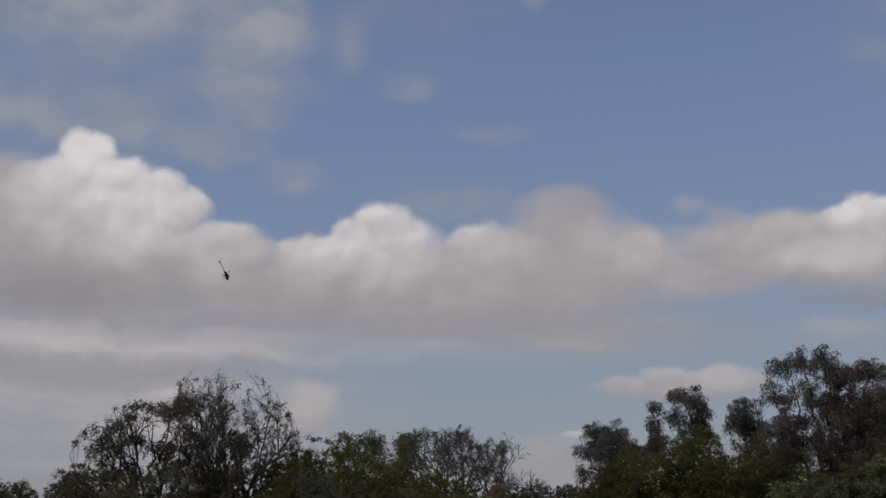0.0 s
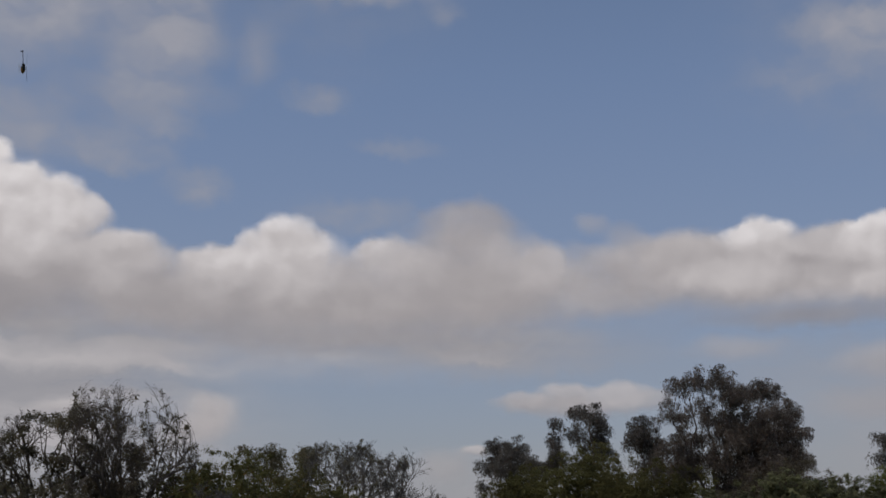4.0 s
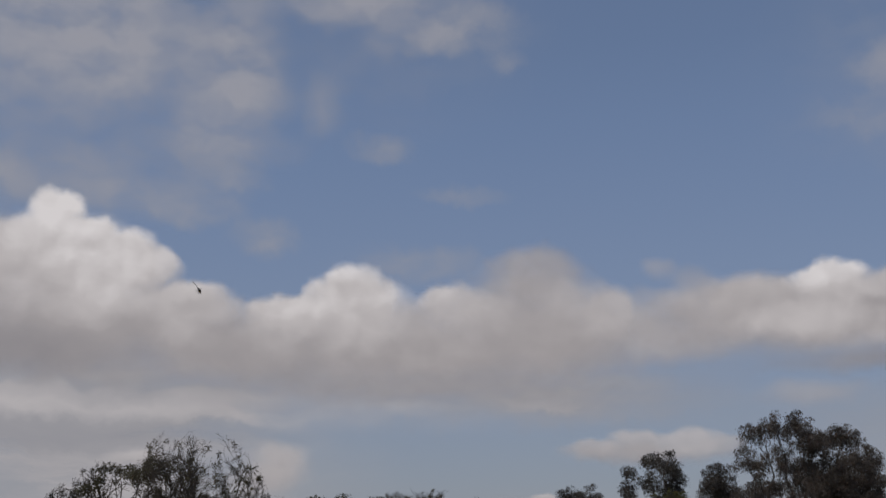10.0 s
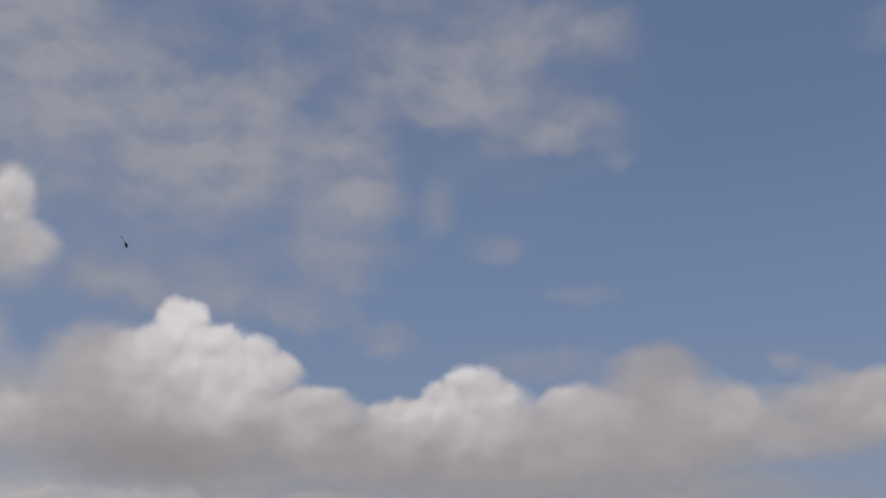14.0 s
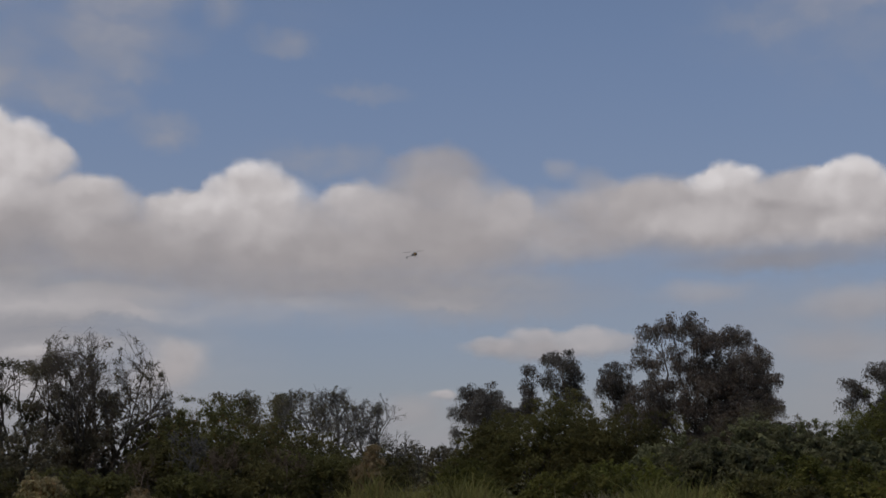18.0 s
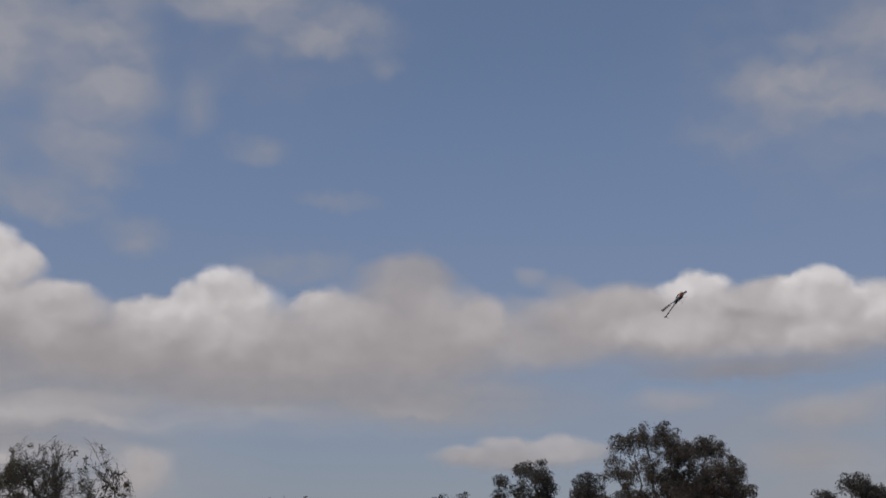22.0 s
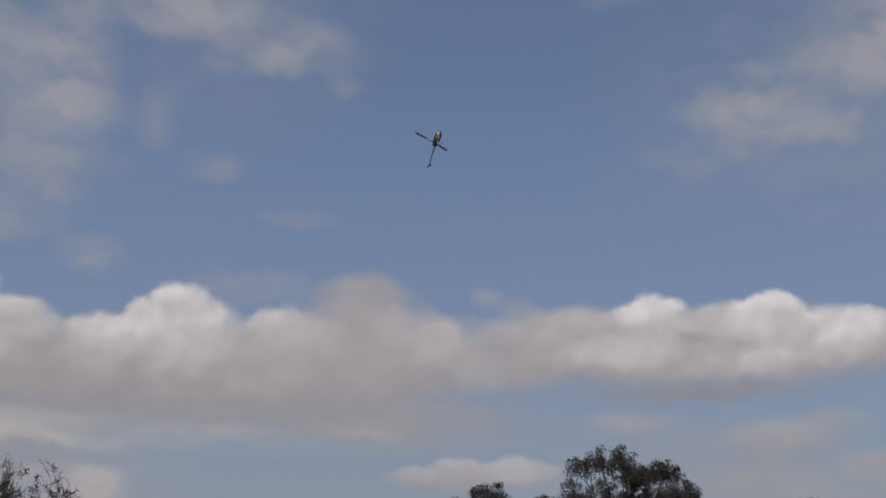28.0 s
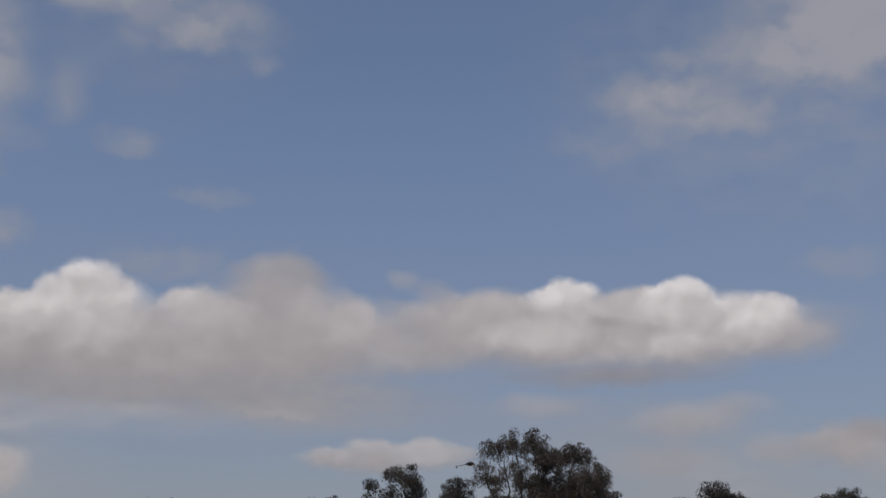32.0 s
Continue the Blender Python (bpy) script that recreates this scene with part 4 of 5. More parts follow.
# ---- grass ----
def sward(name, az0, az1, d0, d1, count, tall, wide, mat, seed, label, clumps=0, lean=0.35, category="grass"):
    """Blades of grass over a stretch of the field, gathered in tufts."""
    rng = np.random.default_rng(seed)
    d = np.sqrt(rng.uniform(d0 * d0, d1 * d1, count))
    a = np.radians(rng.uniform(az0, az1, count))
    x, y = d * np.sin(a), d * np.cos(a)
    if clumps:
        ca, cd = np.radians(rng.uniform(az0, az1, clumps)), np.sqrt(rng.uniform(d0 * d0, d1 * d1, clumps))
        k = rng.integers(0, clumps, count)
        s = rng.uniform(0.15, 0.55, clumps)[k]
        x = cd[k] * np.sin(ca[k]) + rng.normal(size=count) * s
        y = cd[k] * np.cos(ca[k]) + rng.normal(size=count) * s
    patch = 0.75 + 0.35 * np.sin(x * 0.8 + seed) * np.sin(y * 0.6 + 2) + 0.3 * np.sin(x * 2.3 + y * 1.7 + seed) * np.sin(y * 1.9 - x)
    h = tall * rng.uniform(0.45, 1.2, count) * np.clip(patch, 0.4, 1.3)
    if clumps:
        h *= rng.uniform(0.35, 1.35, clumps)[k]
    base = np.stack([x, y, lay(x, y) - 0.02], -1)
    turn = rng.uniform(0, 2 * np.pi, count)
    side = np.stack([np.cos(turn), np.sin(turn), np.zeros(count)], -1) * (wide * rng.uniform(0.6, 1.3, count))[:, None] / 2
    tilt = rng.normal(size=(count, 2)) * lean * h[:, None]
    mid = base + np.stack([tilt[:, 0] * 0.35, tilt[:, 1] * 0.35, h * 0.6], -1)
    tip = base + np.stack([tilt[:, 0], tilt[:, 1], h], -1)
    v = np.stack([base - side, base + side, mid + side * 0.7, mid - side * 0.7, tip], 1).reshape(-1, 3)
    i = np.arange(count)[:, None] * 5
    tri = np.concatenate([i + np.array([[0, 1, 2]]), i + np.array([[0, 2, 3]]), i + np.array([[3, 2, 4]])], 1).reshape(-1)
    ob = new(name, mesh_from(name, v, tri, 3, mat))
    return tagged(ob, label, category, kind="stuff")


sward("meadow_grass", -27, 27, 17, 46, 68000, 0.2, 0.018, TURF, 41, "short uneven green and straw-coloured grass", 2600, 0.7)
sward("dry_weeds", -27, 27, 18, 44, 5000, 0.3, 0.02, DRYBRUSH, 49, "dry brown weed stalks among the grass", 150, 0.6, "weeds")


def herbs(name, count, patches, blade, tall, mat, seed, label, d0=17, d1=45):
    """Low leafy weeds, matted over the field in patches."""
    rng = np.random.default_rng(seed)
    a, d = np.radians(rng.uniform(-27, 27, patches)), np.sqrt(rng.uniform(d0 * d0, d1 * d1, patches))
    k = rng.integers(0, patches, count)
    s = rng.uniform(0.25, 1.1, patches)[k]
    x = d[k] * np.sin(a[k]) + rng.normal(size=count) * s
    y = d[k] * np.cos(a[k]) + rng.normal(size=count) * s
    z = lay(x, y) + tall * rng.uniform(0.25, 1.0, patches)[k] * rng.random(count)
    ob = new(name, mesh_from(name, *leaves(rng, np.stack([x, y, z], -1), 1, (0.05, 0.05, 0.03), blade[0], blade[1], 0.0), 4, mat))
    tagged(ob, label, "weeds", kind="stuff")


herbs("meadow_weeds", 48000, 700, (0.068, 0.036), 0.26, HERB, 42, "low broad-leaved weeds matted over the field")
herbs("olive_weeds", 32000, 420, (0.065, 0.03), 0.38, OLIVE, 50, "clumps of darker olive weeds")
herbs("yellow_weeds", 30000, 300, (0.09, 0.02), 0.30, BLADE, 51, "patches of yellow-green weeds")
sward("tall_grass", -7.2, -0.4, 32, 46, 5200, 1.0, 0.040, BLADE, 43, "stand of tall feathery green grass", 55, 0.42)
sward("tall_grass", 5.0, 12.0, 33, 47, 6200, 1.0, 0.040, BLADE, 44, "stand of tall green grass before the bushes", 70, 0.4)
sward("tall_grass", -1.5, 6.0, 32, 39, 3600, 0.5, 0.034, BLADE, 45, "knee-high green grass", 80, 0.3)
sward("tall_grass", 15.5, 26.0, 23.5, 29, 5500, 0.5, 0.034, BLADE, 46, "knee-high bright green grass", 140, 0.3)
sward("tall_grass", -26.0, -6.0, 27, 42, 6500, 0.45, 0.034, BLADE, 52, "uneven knee-high grass among weeds", 170, 0.35)
sward("lime_grass", -24, 0, 19.5, 27, 9000, 0.30, 0.018, LIME, 53, "tufts of lush yellow-green grass", 90, 0.5)
sward("lime_grass", 0, 25, 19.5, 28, 7000, 0.26, 0.018, LIME, 54, "tufts of lush yellow-green grass", 70, 0.5)
sward("lime_grass", 10, 24, 27, 36, 6000, 0.42, 0.020, LIME, 55, "taller tufts of bright grass", 60, 0.4)
sward("feather_grass", 3.7, 4.5, 36.5, 38, 700, 1.1, 0.03, PLUME, 47, "tuft of pale feathery grass", 3, 0.3)
sward("straw_grass", -22, -14, 30, 42, 5000, 0.4, 0.02, DRYBRUSH, 61, "dry brown grass among brush", 140, 0.5)
sward("straw_grass", -14.6, -9.6, 33.4, 37, 4200, 0.22, 0.03, STRAW, 48, "patch of yellowing dry grass", 60, 0.35)


# ---- low plants ----
def leaf_blade(long, wide, mat, fold=0.12):
    """One broad leaf with a folded midrib and a wavy rim."""
    bm = bmesh.new()
    rows = []
    for i in range(7):
        t = i / 6
        half = wide / 2 * math.sin(math.pi * min(1, 0.06 + t * 0.94)) ** 0.7
        z = 0.10 * long * math.sin(t * 3.0)
        wave = 0.03 * long * math.sin(i * 2.4)
        rows.append([bm.verts.new((-half, t * long, z + fold * half + wave)), bm.verts.new((0, t * long, z)), bm.verts.new((half, t * long, z + fold * half - wave))])
    for a, b in zip(rows, rows[1:]):
        bm.faces.new((a[0], a[1], b[1], b[0]))
        bm.faces.new((a[1], a[2], b[2], b[1]))
    bmesh.ops.solidify(bm, geom=bm.faces[:], thickness=0.004)
    me = bpy.data.meshes.new("leaf")
    bm.to_mesh(me)
    bm.free()
    me.materials.append(mat)
    return me


LEAF = leaf_blade(0.26, 0.21, BROADLEAF)
STALK = mesh_from("stalk", *tube([(0, 0, -0.03), (0.01, 0, 0.07), (0, 0, 0.16)], (0.012, 0.009, 0.006), 6), 4, BROADLEAF, True)


def broadleaf_plant(az, d, number, seed, reach=0.45, scale=1.0):
    rng = random.Random(seed)
    x, y, z = spot(az, d)
    plant = new("broadleaf_plant")
    plant.matrix_basis = pose(x, y, z, 0, 0, rng.uniform(0, 360))
    child("stalk", STALK, plant)
    for i in range(number):
        leaf = child("leaf", LEAF, plant)
        a = i * 137.5
        r = reach * math.sqrt((i + 0.3) / number)
        leaf.matrix_basis = pose(r * math.cos(radians(a)), r * math.sin(radians(a)), rng.uniform(0.10, 0.30), rng.uniform(-35, 30), rng.uniform(-25, 25),
                                 a - 90 + rng.uniform(-40, 40)) @ Matrix.Scale(rng.uniform(0.5, 1.15) * scale, 4)
    tagged(plant, "low plant with broad pale green leaves", "plant", "broad-leaved plants in the field")


for k, (az, d, number) in enumerate([(-9.6, 22.6, 8), (-9.0, 23.4, 9), (-8.5, 22.2, 9), (-8.0, 23.6, 8), (-7.4, 22.8, 7), (-9.3, 24.6, 6), (-8.2, 24.8, 7),
                                     (-6.7, 25.4, 6), (-6.4, 24.4, 5), (-11.8, 24.8, 6), (-12.8, 25.4, 5), (-18.6, 26.5, 6), (-19.4, 25.6, 6), (-17.6, 27.4, 5),
                                     (-10.6, 26.2, 4), (-13.9, 27.5, 4), (-20.6, 24.6, 5), (-7.0, 21.4, 6), (-5.2, 22.0, 4), (15.3, 26.4, 6), (16.1, 25.6, 4),
                                     (9.1, 32.3, 5), (9.7, 32.2, 4), (2.6, 30.6, 4), (-16.0, 23.5, 5), (-19.2, 29.4, 8), (-18.6, 30.2, 7), (-20.0, 29.8, 7), (-19.7, 28.6, 6)] + [(-21 + 0.72 * i + (i * 37 % 11) * 0.09, 21.8 + (i * 53 % 17) * 0.22, 4 + i % 4) for i in range(24)]):
    broadleaf_plant(az, d * 0.94 if d < 28 else d, number, 500 + k, 0.45 if k < 5 else 0.4, 1.1 if k < 8 else 0.6)


def pad_mesh():
    bm = bmesh.new()
    bmesh.ops.create_uvsphere(bm, u_segments=14, v_segments=9, radius=0.5)
    for v in bm.verts:
        k = 1.0 + 0.22 * v.co.z
        v.co = Vector((v.co.x * 0.19 * k, v.co.y * 0.045, (v.co.z + 0.5) * 0.26))
    me = bpy.data.meshes.new("pad")
    bm.to_mesh(me)
    bm.free()
    me.materials.append(CACTUS)
    for p in me.polygons:
        p.use_smooth = True
    return me


PAD = pad_mesh()


def prickly_pear(az, d, rows, label):
    x, y, z = spot(az, d)
    plant = new("prickly_pear")
    plant.matrix_basis = pose(x, y, z - 0.03, 0, 0, -az)
    for px, py, pz, ry, rz, s in rows:
        child("pad", PAD, plant).matrix_basis = pose(px, py, pz, 0, ry, rz) @ Matrix.Scale(s, 4)
    tagged(plant, label, "cactus", "prickly pears")


prickly_pear(1.35, 30.9, [(0, 0, 0, -30, 10, 1.0), (0.14, 0.04, 0.02, 12, -60, 0.95), (0.26, 0, 0.05, 38, 20, 1.0), (-0.09, 0, 0.16, -55, 15, 0.8),
                          (0.4, 0.05, 0.02, 52, -15, 0.85), (0.17, 0.05, 0.22, -8, 50, 0.75)], "prickly pear with yellow-green upright pads")
prickly_pear(-4.34, 28.4, [(0, 0, 0, -25, 20, 1.0), (0.02, 0.02, 0.04, 8, -10, 1.1)], "young prickly pear with two pads")
prickly_pear(-3.46, 28.0, [(0, 0, 0, 14, 0, 0.95), (-0.04, 0, 0.02, -20, 40, 0.8)], "small prickly pear among weeds")
prickly_pear(9.4, 32.6, [(-0.02, 0, 0.22, 60, 10, 0.9), (-0.1, 0, 0, -8, 20, 1.0), (0.1, 0.03, 0.0, 32, 40, 0.9)], "prickly pear in front of tall grass")


# ---- litter ----
def crumpled(name, az, d, size, seed, mat, label, lift=0.0, tilt=0.0):
    """A crushed sack or rag: a lump creased along random planes."""
    rng = random.Random(seed)
    x, y, z = spot(az, d)
    bm = bmesh.new()
    bmesh.ops.create_icosphere(bm, subdivisions=4, radius=0.5)
    planes = [(Vector((rng.gauss(0, 1), rng.gauss(0, 1), rng.gauss(0, 1))).normalized(), rng.uniform(0.20, 0.40)) for _ in range(14)]
    for v in bm.verts:
        p = v.co.copy()
        for normal, gap in planes:
            over = p.dot(normal) - gap
            if over > 0:
                p -= normal * over * 0.92
        p += v.normal * 0.05 * noise.noise(p * 9 + Vector((seed, 0, 0)))
        v.co = Vector((p.x * size[0], p.y * size[1], max(-0.12, p.z) * size[2]))
    bm.transform(Matrix.Translation((0, 0, 0.12 * size[2])))
    ob = new(name)
    ob.matrix_basis = pose(x, y, z - 0.01 + lift, tilt * 0.4, tilt, rng.uniform(-30, 30) - az)
    part("wrap", bm, mat, ob)
    flap = bmesh.new()
    bmesh.ops.create_grid(flap, x_segments=8, y_segments=5, size=0.5)
    for v in flap.verts:
        v.co = Vector((v.co.x * size[0] * 0.5 - size[0] * 0.35, v.co.y * size[1] * 0.5, 0.05 + 0.10 * size[2] * (1 + noise.noise(v.co * 5 + Vector((seed, 3, 0))))))
    bmesh.ops.solidify(flap, geom=flap.faces[:], thickness=0.006)
    part("flap", flap, mat, ob)
    tagged(ob, label, "litter", "litter in the field")


crumpled("torn_sack", 6.35, 23.5, (0.42, 0.31, 0.6), 5, WHITEBAG, "crumpled white sack lying on the grass", 0.12, -28)
crumpled("rag", 7.2, 23.6, (0.4, 0.27, 0.34), 6, WHITEBAG, "small crumpled white rag on the grass", 0.08)
crumpled("plastic_sheet", 5.75, 22.9, (0.5, 0.34, 0.26), 7, GREYSHEET, "grey crumpled plastic sheet on the grass", 0.05)
crumpled("rag", 9.95, 23.8, (0.36, 0.22, 0.18), 8, GREYSHEET, "flat grey rag on the grass", 0.08)
crumpled("rag", 12.75, 23.7, (0.34, 0.2, 0.18), 9, GREYSHEET, "flat grey rag half hidden in weeds", 0.08)
crumpled("torn_sack", 8.0, 21.1, (0.20, 0.16, 0.18), 10, WHITEBAG, "small white scrap in the grass", 0.08)
crumpled("torn_sack", 8.7, 21.2, (0.20, 0.16, 0.18), 12, WHITEBAG, "small white scrap in the grass", 0.08)
crumpled("torn_sack", 5.2, 22.4, (0.16, 0.14, 0.14), 13, GREYSHEET, "small grey scrap in the grass", 0.08)


# a crumpled dark lump stands in for dead cactus pads
crumpled("dead_pads", 0.85, 30.6, (0.34, 0.3, 0.5), 14, DEADPAD, "dark lump standing in for dead cactus pads beside a cactus", 0.05)


def fallen_log(az, d, length, turn, label, lift=0.0):
    rng = np.random.default_rng(int(d * 10))
    x, y, z = spot(az, d)
    log = new("fallen_branch")
    log.matrix_basis = pose(x, y, z + 0.06 + lift, 0, 0, turn - az)
    line = limb_path(rng, (-length / 2, 0, 0), (length / 2, 0, 0.07), 7, 0.025)
    child("stem", mesh_from("stem", *tube(line, np.linspace(0.06, 0.035, 7), 8), 4, DRIFTWOOD, True), log)
    for k in (3, 5):
        child("side_branch", mesh_from("side_branch", *tube(limb_path(rng, line[k], line[k] + (0.25, 0.1, 0.22), 4, 0.08), (0.022, 0.018, 0.012, 0.006), 6), 4, DRIFTWOOD, True), log)
    tagged(log, label, "branch", "fallen wood")


fallen_log(-11.95, 36.6, 1.15, 4, "weathered grey fallen branch lying on weeds", 0.15)
fallen_log(-9.8, 46.0, 0.6, -10, "short grey fallen branch in weeds")
fallen_log(15.6, 32.0, 1.0, 12, "thin grey fallen branch in the grass")


def stake(az, d, tall):
    x, y, z = spot(az, d)
    post = new("stake")
    post.matrix_basis = pose(x, y, z - 0.05, 3, 2, 0)
    child("shaft", mesh_from("shaft", *tube([(0, 0, 0), (0.006, 0, tall * 0.5), (0, 0, tall)], (0.018, 0.017, 0.015), 8), 4, DARKBARK, True), post)
    child("tip", mesh_from("tip", *tube([(0, 0, tall), (0, 0, tall + 0.02), (0, 0, tall + 0.07), (0, 0, tall + 0.075)], (0.013, 0.015, 0.014, 0.003), 8), 4, WHITEBAG, True), post, "white painted tip")
    tagged(post, "thin dark stake with a white tip in the grass", "stake")


stake(16.45, 27.5, 0.42)


# ---- model helicopter: nose along +x, mast along +z, origin at the mast ----
def loft(rings, mat, name, parent, label="", sides=14, arc=None):
    """A rounded body, or an arc of its shell, through rings (x, half width, half height, centre height)."""
    a = np.radians(np.linspace(*arc, sides)) if arc else np.linspace(0, 2 * np.pi, sides, endpoint=False)
    v = np.concatenate([np.stack([np.full(sides, x), hw * np.cos(a), cz + hh * np.sin(a)], -1) for x, hw, hh, cz in rings])
    return child(name, mesh_from(name, v, grid_faces(len(rings), sides, not arc), 4, mat, True), parent, label)


def box(name, size, at, mat, parent, label="", bevel=0.006, turn=(0, 0, 0)):
    bm = bmesh.new()
    bmesh.ops.create_cube(bm, size=1.0)
    bmesh.ops.scale(bm, vec=size, verts=bm.verts)
    bmesh.ops.bevel(bm, geom=bm.edges[:], offset=bevel, segments=2, affect="EDGES")
    bm.transform(pose(*at, *turn))
    return part(name, bm, mat, parent, label)


def rod(name, points, radius, mat, parent, label="", sides=8):
    return child(name, mesh_from(name, *tube(points, np.full(len(points), radius), sides), 4, mat, True), parent, label)


def rotor_blade(root, length, chord, mat, name, parent, label=""):
    a = np.linspace(0, 2 * np.pi, 10, endpoint=False)
    rings = []
    for t in (0.0, 0.1, 0.3, 0.55, 0.97, 1.0):
        c = chord * (0.5, 0.62, 0.9, 1.0, 1.0, 0.75)[len(rings)]
        rings.append(np.stack([np.full(10, root + t * length), c * (0.5 * np.cos(a) + 0.1), 0.0055 * np.sin(a) * (1 if t < 1 else 0.4)], -1))
    return child(name, mesh_from(name, np.concatenate(rings), grid_faces(6, 10, True), 4, mat, True), parent, label)


def helicopter():
    heli = new("model_helicopter")
    shell = [(0.35, 0.004, 0.005, -0.215), (0.335, 0.030, 0.035, -0.212), (0.29, 0.062, 0.076, -0.200), (0.21, 0.088, 0.112, -0.180), (0.12, 0.096, 0.130, -0.165),
             (0.03, 0.088, 0.115, -0.155), (-0.06, 0.062, 0.080, -0.150), (-0.10, 0.045, 0.055, -0.148)]
    loft(shell, CANOPY_BLACK, "canopy", heli, "glossy black canopy")
    for mat, start, end, first, last, text in ((CANOPY, 196, 226, 2, 6, "glossy yellow belly stripe"), (CANOPY_RED, 234, 246, 2, 6, "orange-red belly stripe"),
                                               (CANOPY, 262, 278, 3, 5, "glossy yellow belly stripe"), (CANOPY_RED, 294, 306, 2, 6, "orange-red belly stripe"),
                                               (CANOPY, 314, 344, 2, 6, "glossy yellow belly stripe"), (CANOPY, 20, 46, 2, 5, "glossy yellow side panel"),
                                               (CANOPY, 134, 160, 2, 5, "glossy yellow side panel")):
        loft([(x, w_ + 0.003, h + 0.003, z) for x, w_, h, z in shell[first:last]], mat, "stripe", heli, text, 5, (start, end))
    for s in (-1, 1):
        box("side_frame", (0.34, 0.006, 0.13), (-0.03, s * 0.035, -0.12), CARBON, heli, "black carbon side frame", 0.002)
        rod("skid", [(0.24, s * 0.12, -0.335), (0.20, s * 0.125, -0.36), (-0.16, s * 0.125, -0.36), (-0.20, s * 0.12, -0.35)], 0.008, SKID, heli, "white landing skid")
        for x in (0.13, -0.08):
            rod("strut", [(x, s * 0.02, -0.25), (x, s * 0.08, -0.28), (x, s * 0.125, -0.36)], 0.007, SKID, heli, "white skid strut")
    box("battery_tray", (0.30, 0.06, 0.05), (0.10, 0, -0.255), CARBON, heli, "black battery tray")
    box("motor", (0.07, 0.06, 0.07), (-0.06, 0, -0.20), ALLOY, heli, "grey motor")
    rod("mast", [(0, 0, -0.14), (0, 0, 0.03)], 0.008, ALLOY, heli, "steel mast")
    rod("tail_boom", [(-0.10, 0, -0.13), (-0.50, 0, -0.125), (-0.94, 0, -0.12)], 0.0165, CARBON, heli, "black carbon tail boom", 12)
    for s in (-1, 1):
        rod("boom_brace", [(-0.14, s * 0.03, -0.21), (-0.48, s * 0.016, -0.13)], 0.005, CARBON, heli)
    box("tail_case", (0.07, 0.035, 0.05), (-0.93, 0, -0.12), ALLOY, heli, "grey tail gear case")
    box("tail_fin", (0.06, 0.005, 0.17), (-0.95, -0.02, -0.15), CARBON, heli, "black swept tail fin", 0.002, (0, -20, 0))
    rotor = new("main_rotor")
    rotor.parent = heli
    box("rotor_hub", (0.12, 0.035, 0.03), (0, 0, 0.02), ALLOY, rotor, "grey rotor head")
    for turn in (0, 180):
        rotor_blade(0.20, 0.57, 0.066, BLADE_DARK, "blade", rotor, "black carbon rotor blade").matrix_basis = pose(0, 0, 0.02, 0, 0, turn) @ pose(0, 0, 0, 5, -2.5, 0)
        rotor_blade(0.05, 0.16, 0.042, SKID, "blade_root", rotor, "white blade root").matrix_basis = pose(0, 0, 0.02, 0, 0, turn) @ pose(0, 0, 0, 5, -2.5, 0)
    tail = new("tail_rotor")
    tail.parent = heli
    tail.matrix_basis = pose(-0.94, 0.035, -0.12, 90, 0, 0)
    box("tail_hub", (0.03, 0.015, 0.014), (0, 0, 0), ALLOY, tail, "", 0.003)
    for turn in (0, 180):
        rotor_blade(0.012, 0.095, 0.024, BLADE_WHITE, "tail_blade", tail, "pale tail rotor blade").matrix_basis = pose(0, 0, 0, 0, 0, turn)
    tagged(heli, "yellow and black model helicopter in aerobatic flight", "helicopter")
    return heli, rotor, tail


HELI, ROTOR, TAIL = helicopter()


def flight(az, el, d, nose, up):
    """A pose in the air: bearing, height and distance from the stand; nose and mast as (right, up, away) seen from there."""
    a, e = radians(az), radians(el)
    away = Vector((math.sin(a) * math.cos(e), math.cos(a) * math.cos(e), math.sin(e)))
    right = Vector((math.cos(a), -math.sin(a), 0))
    top = right.cross(away)
    turn = Matrix((right, top, away)).transposed()
    x = (turn @ Vector(nose)).normalized()
    z = turn @ Vector(up)
    z = (z - x * z.dot(x)).normalized()
    m = Matrix((x, z.cross(x), z)).transposed().to_4x4()
    return Matrix.Translation(Vector((0, 0, 1.6)) + away * d) @ m


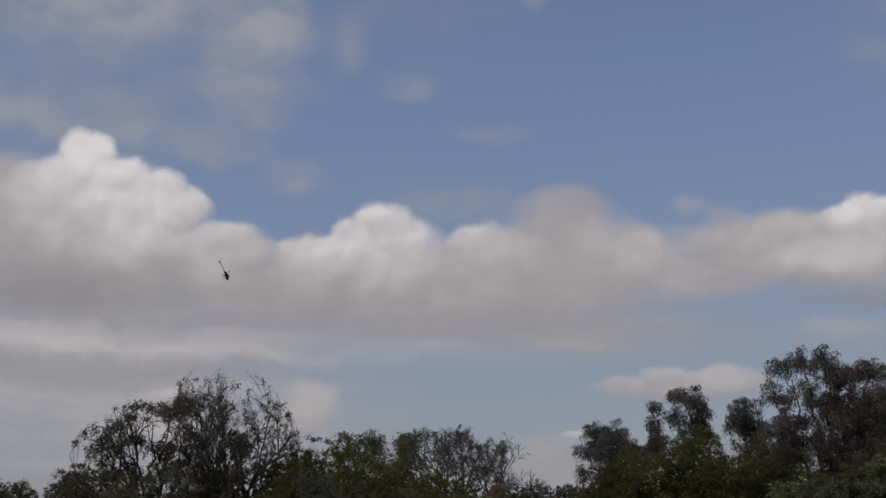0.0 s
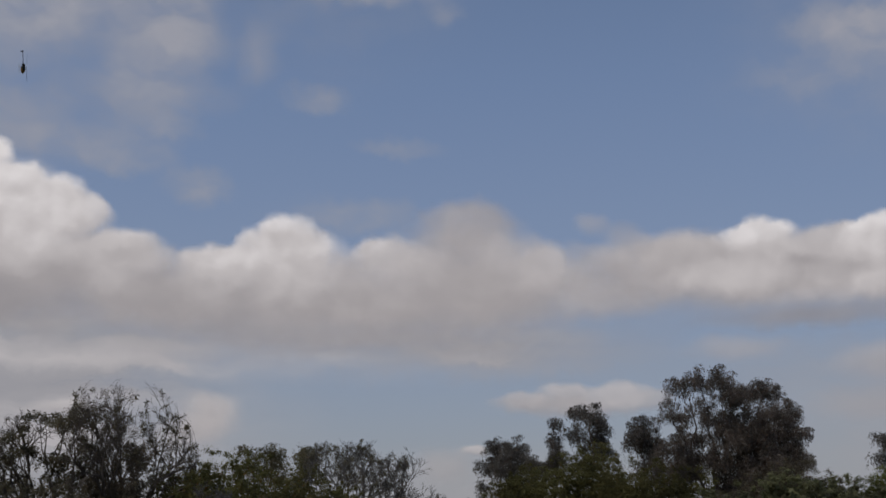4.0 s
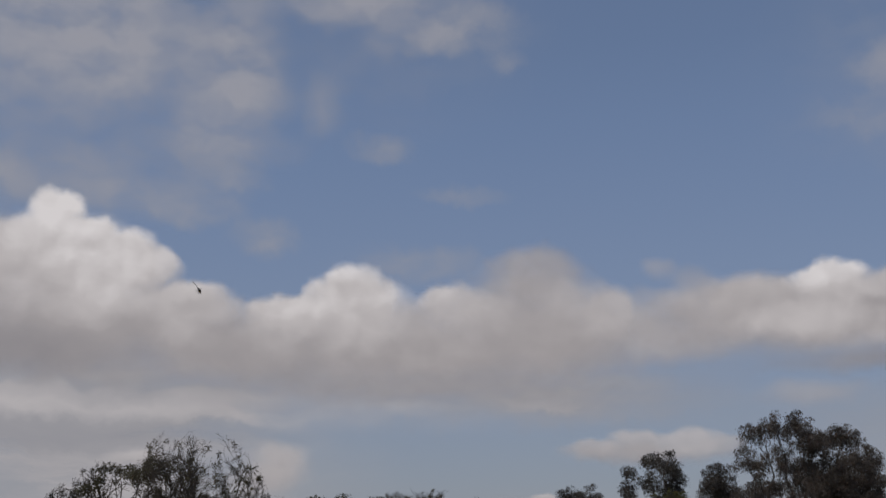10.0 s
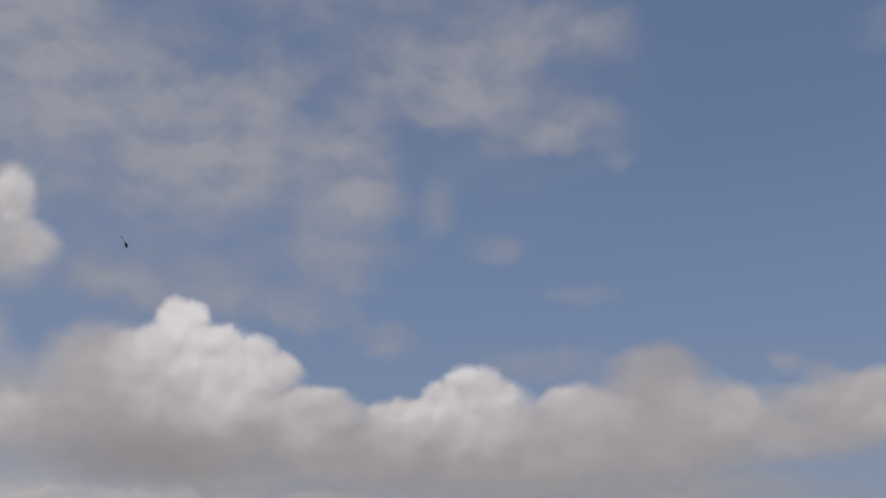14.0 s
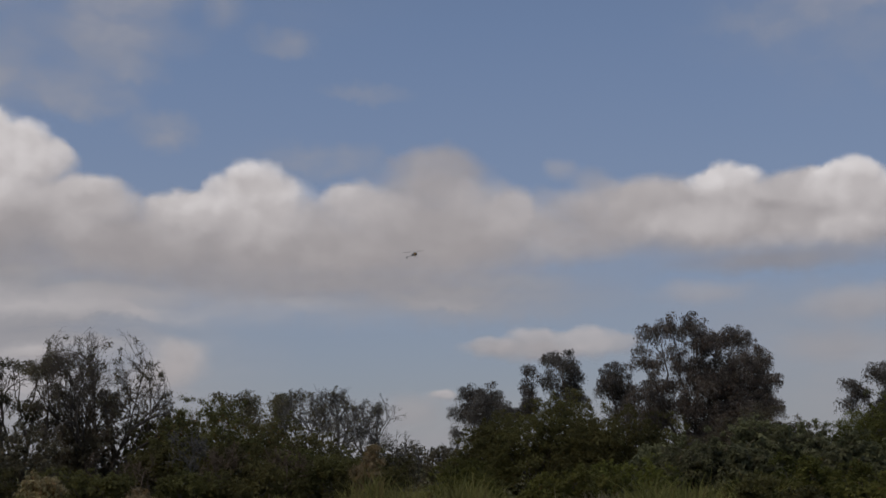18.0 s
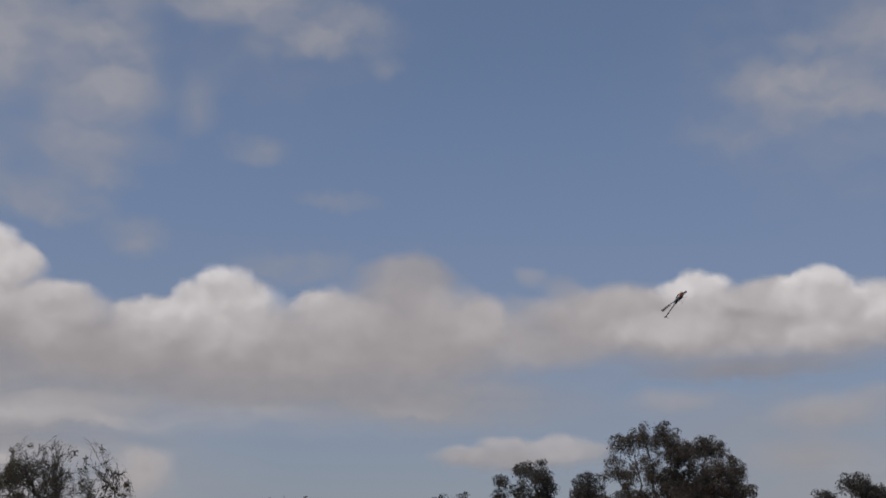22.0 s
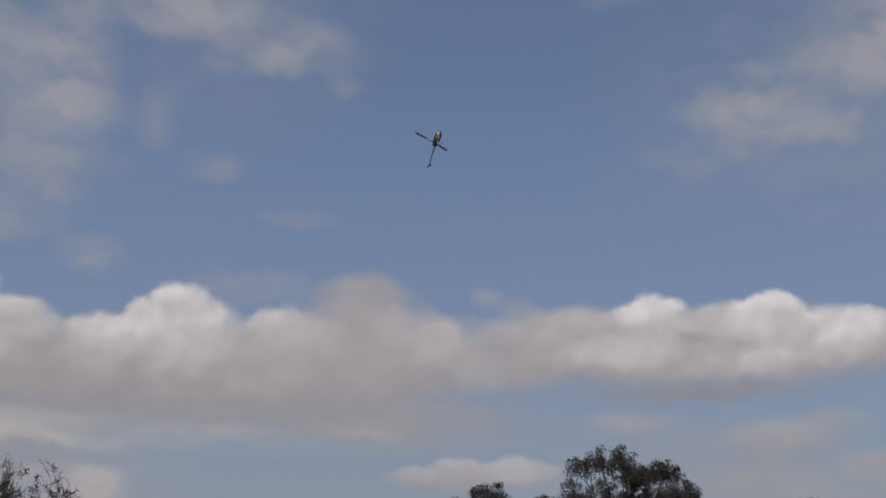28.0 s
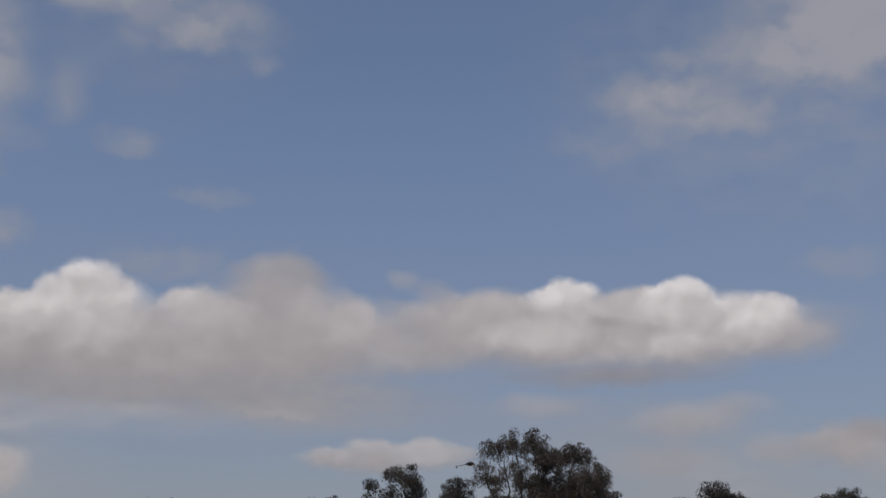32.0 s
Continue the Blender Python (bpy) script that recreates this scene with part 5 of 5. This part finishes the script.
def motions():
    walk(HELI, [
        (0, flight(-19.34, 10.91, 75, (0.47, -0.85, 0.24), (0.86, 0.50, 0.12))),
        (0.5, flight(-17.69, 10.47, 84, (0.39, -0.74, 0.55), (0.84, 0.53, 0.11))),
        (1, flight(-13.11, 11.14, 95, (0.44, -0.75, 0.49), (0.77, 0.60, 0.22))),
        (1.5, flight(-8.19, 12.99, 103, (0.43, -0.64, 0.64), (0.89, 0.42, -0.18))),
        (2, flight(-3.77, 15.84, 98, (0.30, -0.67, 0.67), (0.83, -0.16, -0.54))),
        (2.5, flight(-2.50, 19.03, 82, (-0.25, -0.89, 0.37), (0.31, -0.44, -0.84))),
        (3, flight(-8.27, 22.07, 68, (-0.33, -0.88, 0.34), (0.20, -0.42, -0.89))),
        (3.5, flight(-18.25, 22.82, 66, (-0.10, -0.96, 0.27), (0.71, -0.26, -0.65))),
        (4, flight(-24.73, 20.37, 72, (0.14, -0.96, 0.25), (0.98, 0.10, -0.17))),
        (4.5, flight(-24.78, 17.60, 80, (0.21, -0.91, 0.36), (0.95, 0.09, -0.31))),
        (6.5, flight(-6.01, 18.75, 74, (0.00, -0.92, 0.39), (0.56, -0.33, -0.76))),
        (7, flight(-6.72, 20.38, 76, (-0.22, -0.83, 0.50), (0.46, -0.55, -0.70))),
        (7.5, flight(-15.43, 21.34, 66, (-0.31, -0.92, 0.24), (0.21, -0.32, -0.92))),
        (8, flight(-27.73, 19.39, 60, (-0.05, -0.97, 0.24), (0.09, -0.25, -0.97))),
        (8.5, flight(-32.67, 17.39, 68, (0.14, -0.96, 0.24), (0.60, -0.12, -0.79))),
        (9, flight(-31.51, 14.46, 78, (0.32, -0.81, 0.49), (0.91, 0.12, -0.40))),
        (9.5, flight(-25.83, 12.80, 88, (0.32, -0.68, 0.66), (0.90, 0.43, 0.01))),
        (10, flight(-19.48, 13.07, 100, (0.52, -0.66, 0.55), (0.76, 0.65, 0.07))),
        (10.5, flight(-14.14, 14.55, 103, (0.32, -0.69, 0.65), (0.94, 0.28, -0.16))),
        (11, flight(-10.88, 16.37, 85, (-0.11, -0.88, 0.46), (0.36, -0.47, -0.81))),
        (11.5, flight(-13.96, 18.54, 74, (-0.19, -0.92, 0.34), (0.03, -0.35, -0.93))),
        (12, flight(-24.93, 19.51, 66, (-0.19, -0.94, 0.29), (-0.08, -0.28, -0.96))),
        (12.5, flight(-31.51, 19.55, 72, (0.00, -0.89, 0.45), (0.39, -0.41, -0.83))),
        (13, flight(-35.55, 18.39, 90, (0.28, -0.75, 0.60), (0.90, -0.02, -0.44))),
        (13.5, flight(-33.74, 18.04, 103, (0.37, -0.59, 0.72), (0.92, 0.34, -0.20))),
        (14, flight(-29.46, 19.65, 108, (0.50, -0.65, 0.56), (0.80, 0.60, -0.02))),
        (14.5, flight(-26.30, 21.79, 114, (0.53, -0.71, 0.46), (0.80, 0.60, -0.01))),
        (16.5, flight(-13.32, 23.33, 114, (0.53, -0.71, -0.46), (0.78, 0.62, -0.06))),
        (17, flight(-9.87, 16.78, 106, (0.60, -0.70, -0.39), (0.73, 0.68, -0.08))),
        (17.5, flight(-7.07, 10.64, 96, (0.55, 0.05, -0.84), (0.11, 0.98, 0.13))),
        (18, flight(-4.41, 10.22, 84, (0.54, 0.26, -0.80), (-0.14, 0.97, 0.22))),
        (18.5, flight(-2.02, 10.45, 71, (0.96, 0.15, -0.25), (-0.12, 0.99, 0.11))),
        (19, flight(0.45, 12.22, 60, (0.82, 0.51, -0.24), (-0.49, 0.86, 0.14))),
        (19.5, flight(0.07, 15.64, 50, (0.31, 0.75, 0.58), (-0.93, 0.10, 0.37))),
        (20, flight(-1.42, 17.88, 43, (0.05, 0.82, 0.57), (-0.80, -0.30, 0.52))),
        (20.5, flight(-8.77, 18.99, 40, (-0.14, 0.88, 0.45), (-0.78, -0.35, 0.52))),
        (21, flight(-5.25, 17.64, 37, (-0.22, 0.90, 0.38), (-0.80, -0.35, 0.48))),
        (21.5, flight(5.99, 12.01, 42, (0.43, 0.67, 0.60), (-0.82, 0.02, 0.58))),
        (22, flight(9.75, 12.79, 43, (0.45, 0.62, 0.64), (-0.60, -0.29, 0.70))),
        (22.5, flight(7.43, 16.13, 38, (0.08, 0.79, 0.61), (-0.88, -0.23, 0.41))),
        (23, flight(-1.51, 18.59, 34, (-0.07, 0.97, 0.24), (-0.86, -0.18, 0.47))),
        (23.5, flight(-2.08, 18.47, 35, (-0.05, 0.97, 0.24), (-0.61, -0.22, 0.76))),
        (24, flight(5.25, 14.22, 38, (0.36, 0.74, 0.57), (-0.60, -0.25, 0.72))),
        (24.5, flight(6.25, 15.80, 38, (0.29, 0.92, 0.24), (-0.87, 0.15, 0.47))),
        (25, flight(-2.42, 19.22, 35, (0.02, 0.90, 0.44), (-0.87, -0.21, 0.45))),
        (25.5, flight(-2.95, 19.20, 36, (0.04, 0.89, 0.44), (-0.84, -0.21, 0.50))),
        (26, flight(2.80, 15.97, 40, (0.38, 0.75, 0.55), (-0.81, -0.02, 0.59))),
        (26.5, flight(2.41, 18.92, 38, (0.08, 0.89, 0.46), (-0.88, -0.15, 0.45))),
        (28.5, flight(-0.40, 21.83, 38, (0.37, 0.83, 0.42), (-0.68, -0.07, 0.73))),
        (29, flight(7.08, 16.92, 42, (0.37, 0.62, 0.69), (-0.60, 0.70, -0.30))),
        (29.5, flight(10.20, 13.63, 45, (0.40, 0.61, 0.69), (-0.81, 0.58, -0.04))),
        (30, flight(11.33, 12.42, 48, (0.52, 0.60, 0.61), (-0.57, 0.77, -0.27))),
        (30.5, flight(10.50, 11.62, 53, (0.58, 0.27, 0.77), (-0.25, 0.96, -0.15))),
        (31, flight(9.59, 9.99, 60, (0.50, 0.28, 0.82), (-0.18, 0.96, -0.22))),
        (31.5, flight(8.21, 7.94, 67, (0.52, 0.21, 0.83), (-0.11, 0.98, -0.18))),
        (32, flight(5.79, 5.60, 74, (0.84, 0.19, 0.50), (-0.16, 0.98, -0.10))),
    ])
    # the clouds drift slowly with the wind
    drift = Vector((0.244, -0.374, 0.549))
    for bank in CLOUDS:
        walk(bank, [(t, Matrix.Rotation(radians(drift.length) * (t - 16) / 32, 4, drift)) for t in (0, 8, 16, 24, 32)])
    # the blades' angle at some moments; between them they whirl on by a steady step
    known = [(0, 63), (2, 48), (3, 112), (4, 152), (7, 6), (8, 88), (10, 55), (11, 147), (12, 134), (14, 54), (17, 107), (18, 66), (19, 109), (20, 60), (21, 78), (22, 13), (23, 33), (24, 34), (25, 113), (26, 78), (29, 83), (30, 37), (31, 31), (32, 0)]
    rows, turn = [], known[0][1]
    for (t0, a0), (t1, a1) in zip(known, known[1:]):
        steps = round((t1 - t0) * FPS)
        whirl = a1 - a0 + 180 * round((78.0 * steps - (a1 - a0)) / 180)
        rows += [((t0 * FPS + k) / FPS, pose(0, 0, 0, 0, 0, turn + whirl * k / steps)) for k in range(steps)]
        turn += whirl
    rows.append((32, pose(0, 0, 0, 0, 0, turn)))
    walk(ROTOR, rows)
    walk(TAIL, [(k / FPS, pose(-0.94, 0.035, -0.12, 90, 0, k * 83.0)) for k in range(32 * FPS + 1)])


motions()
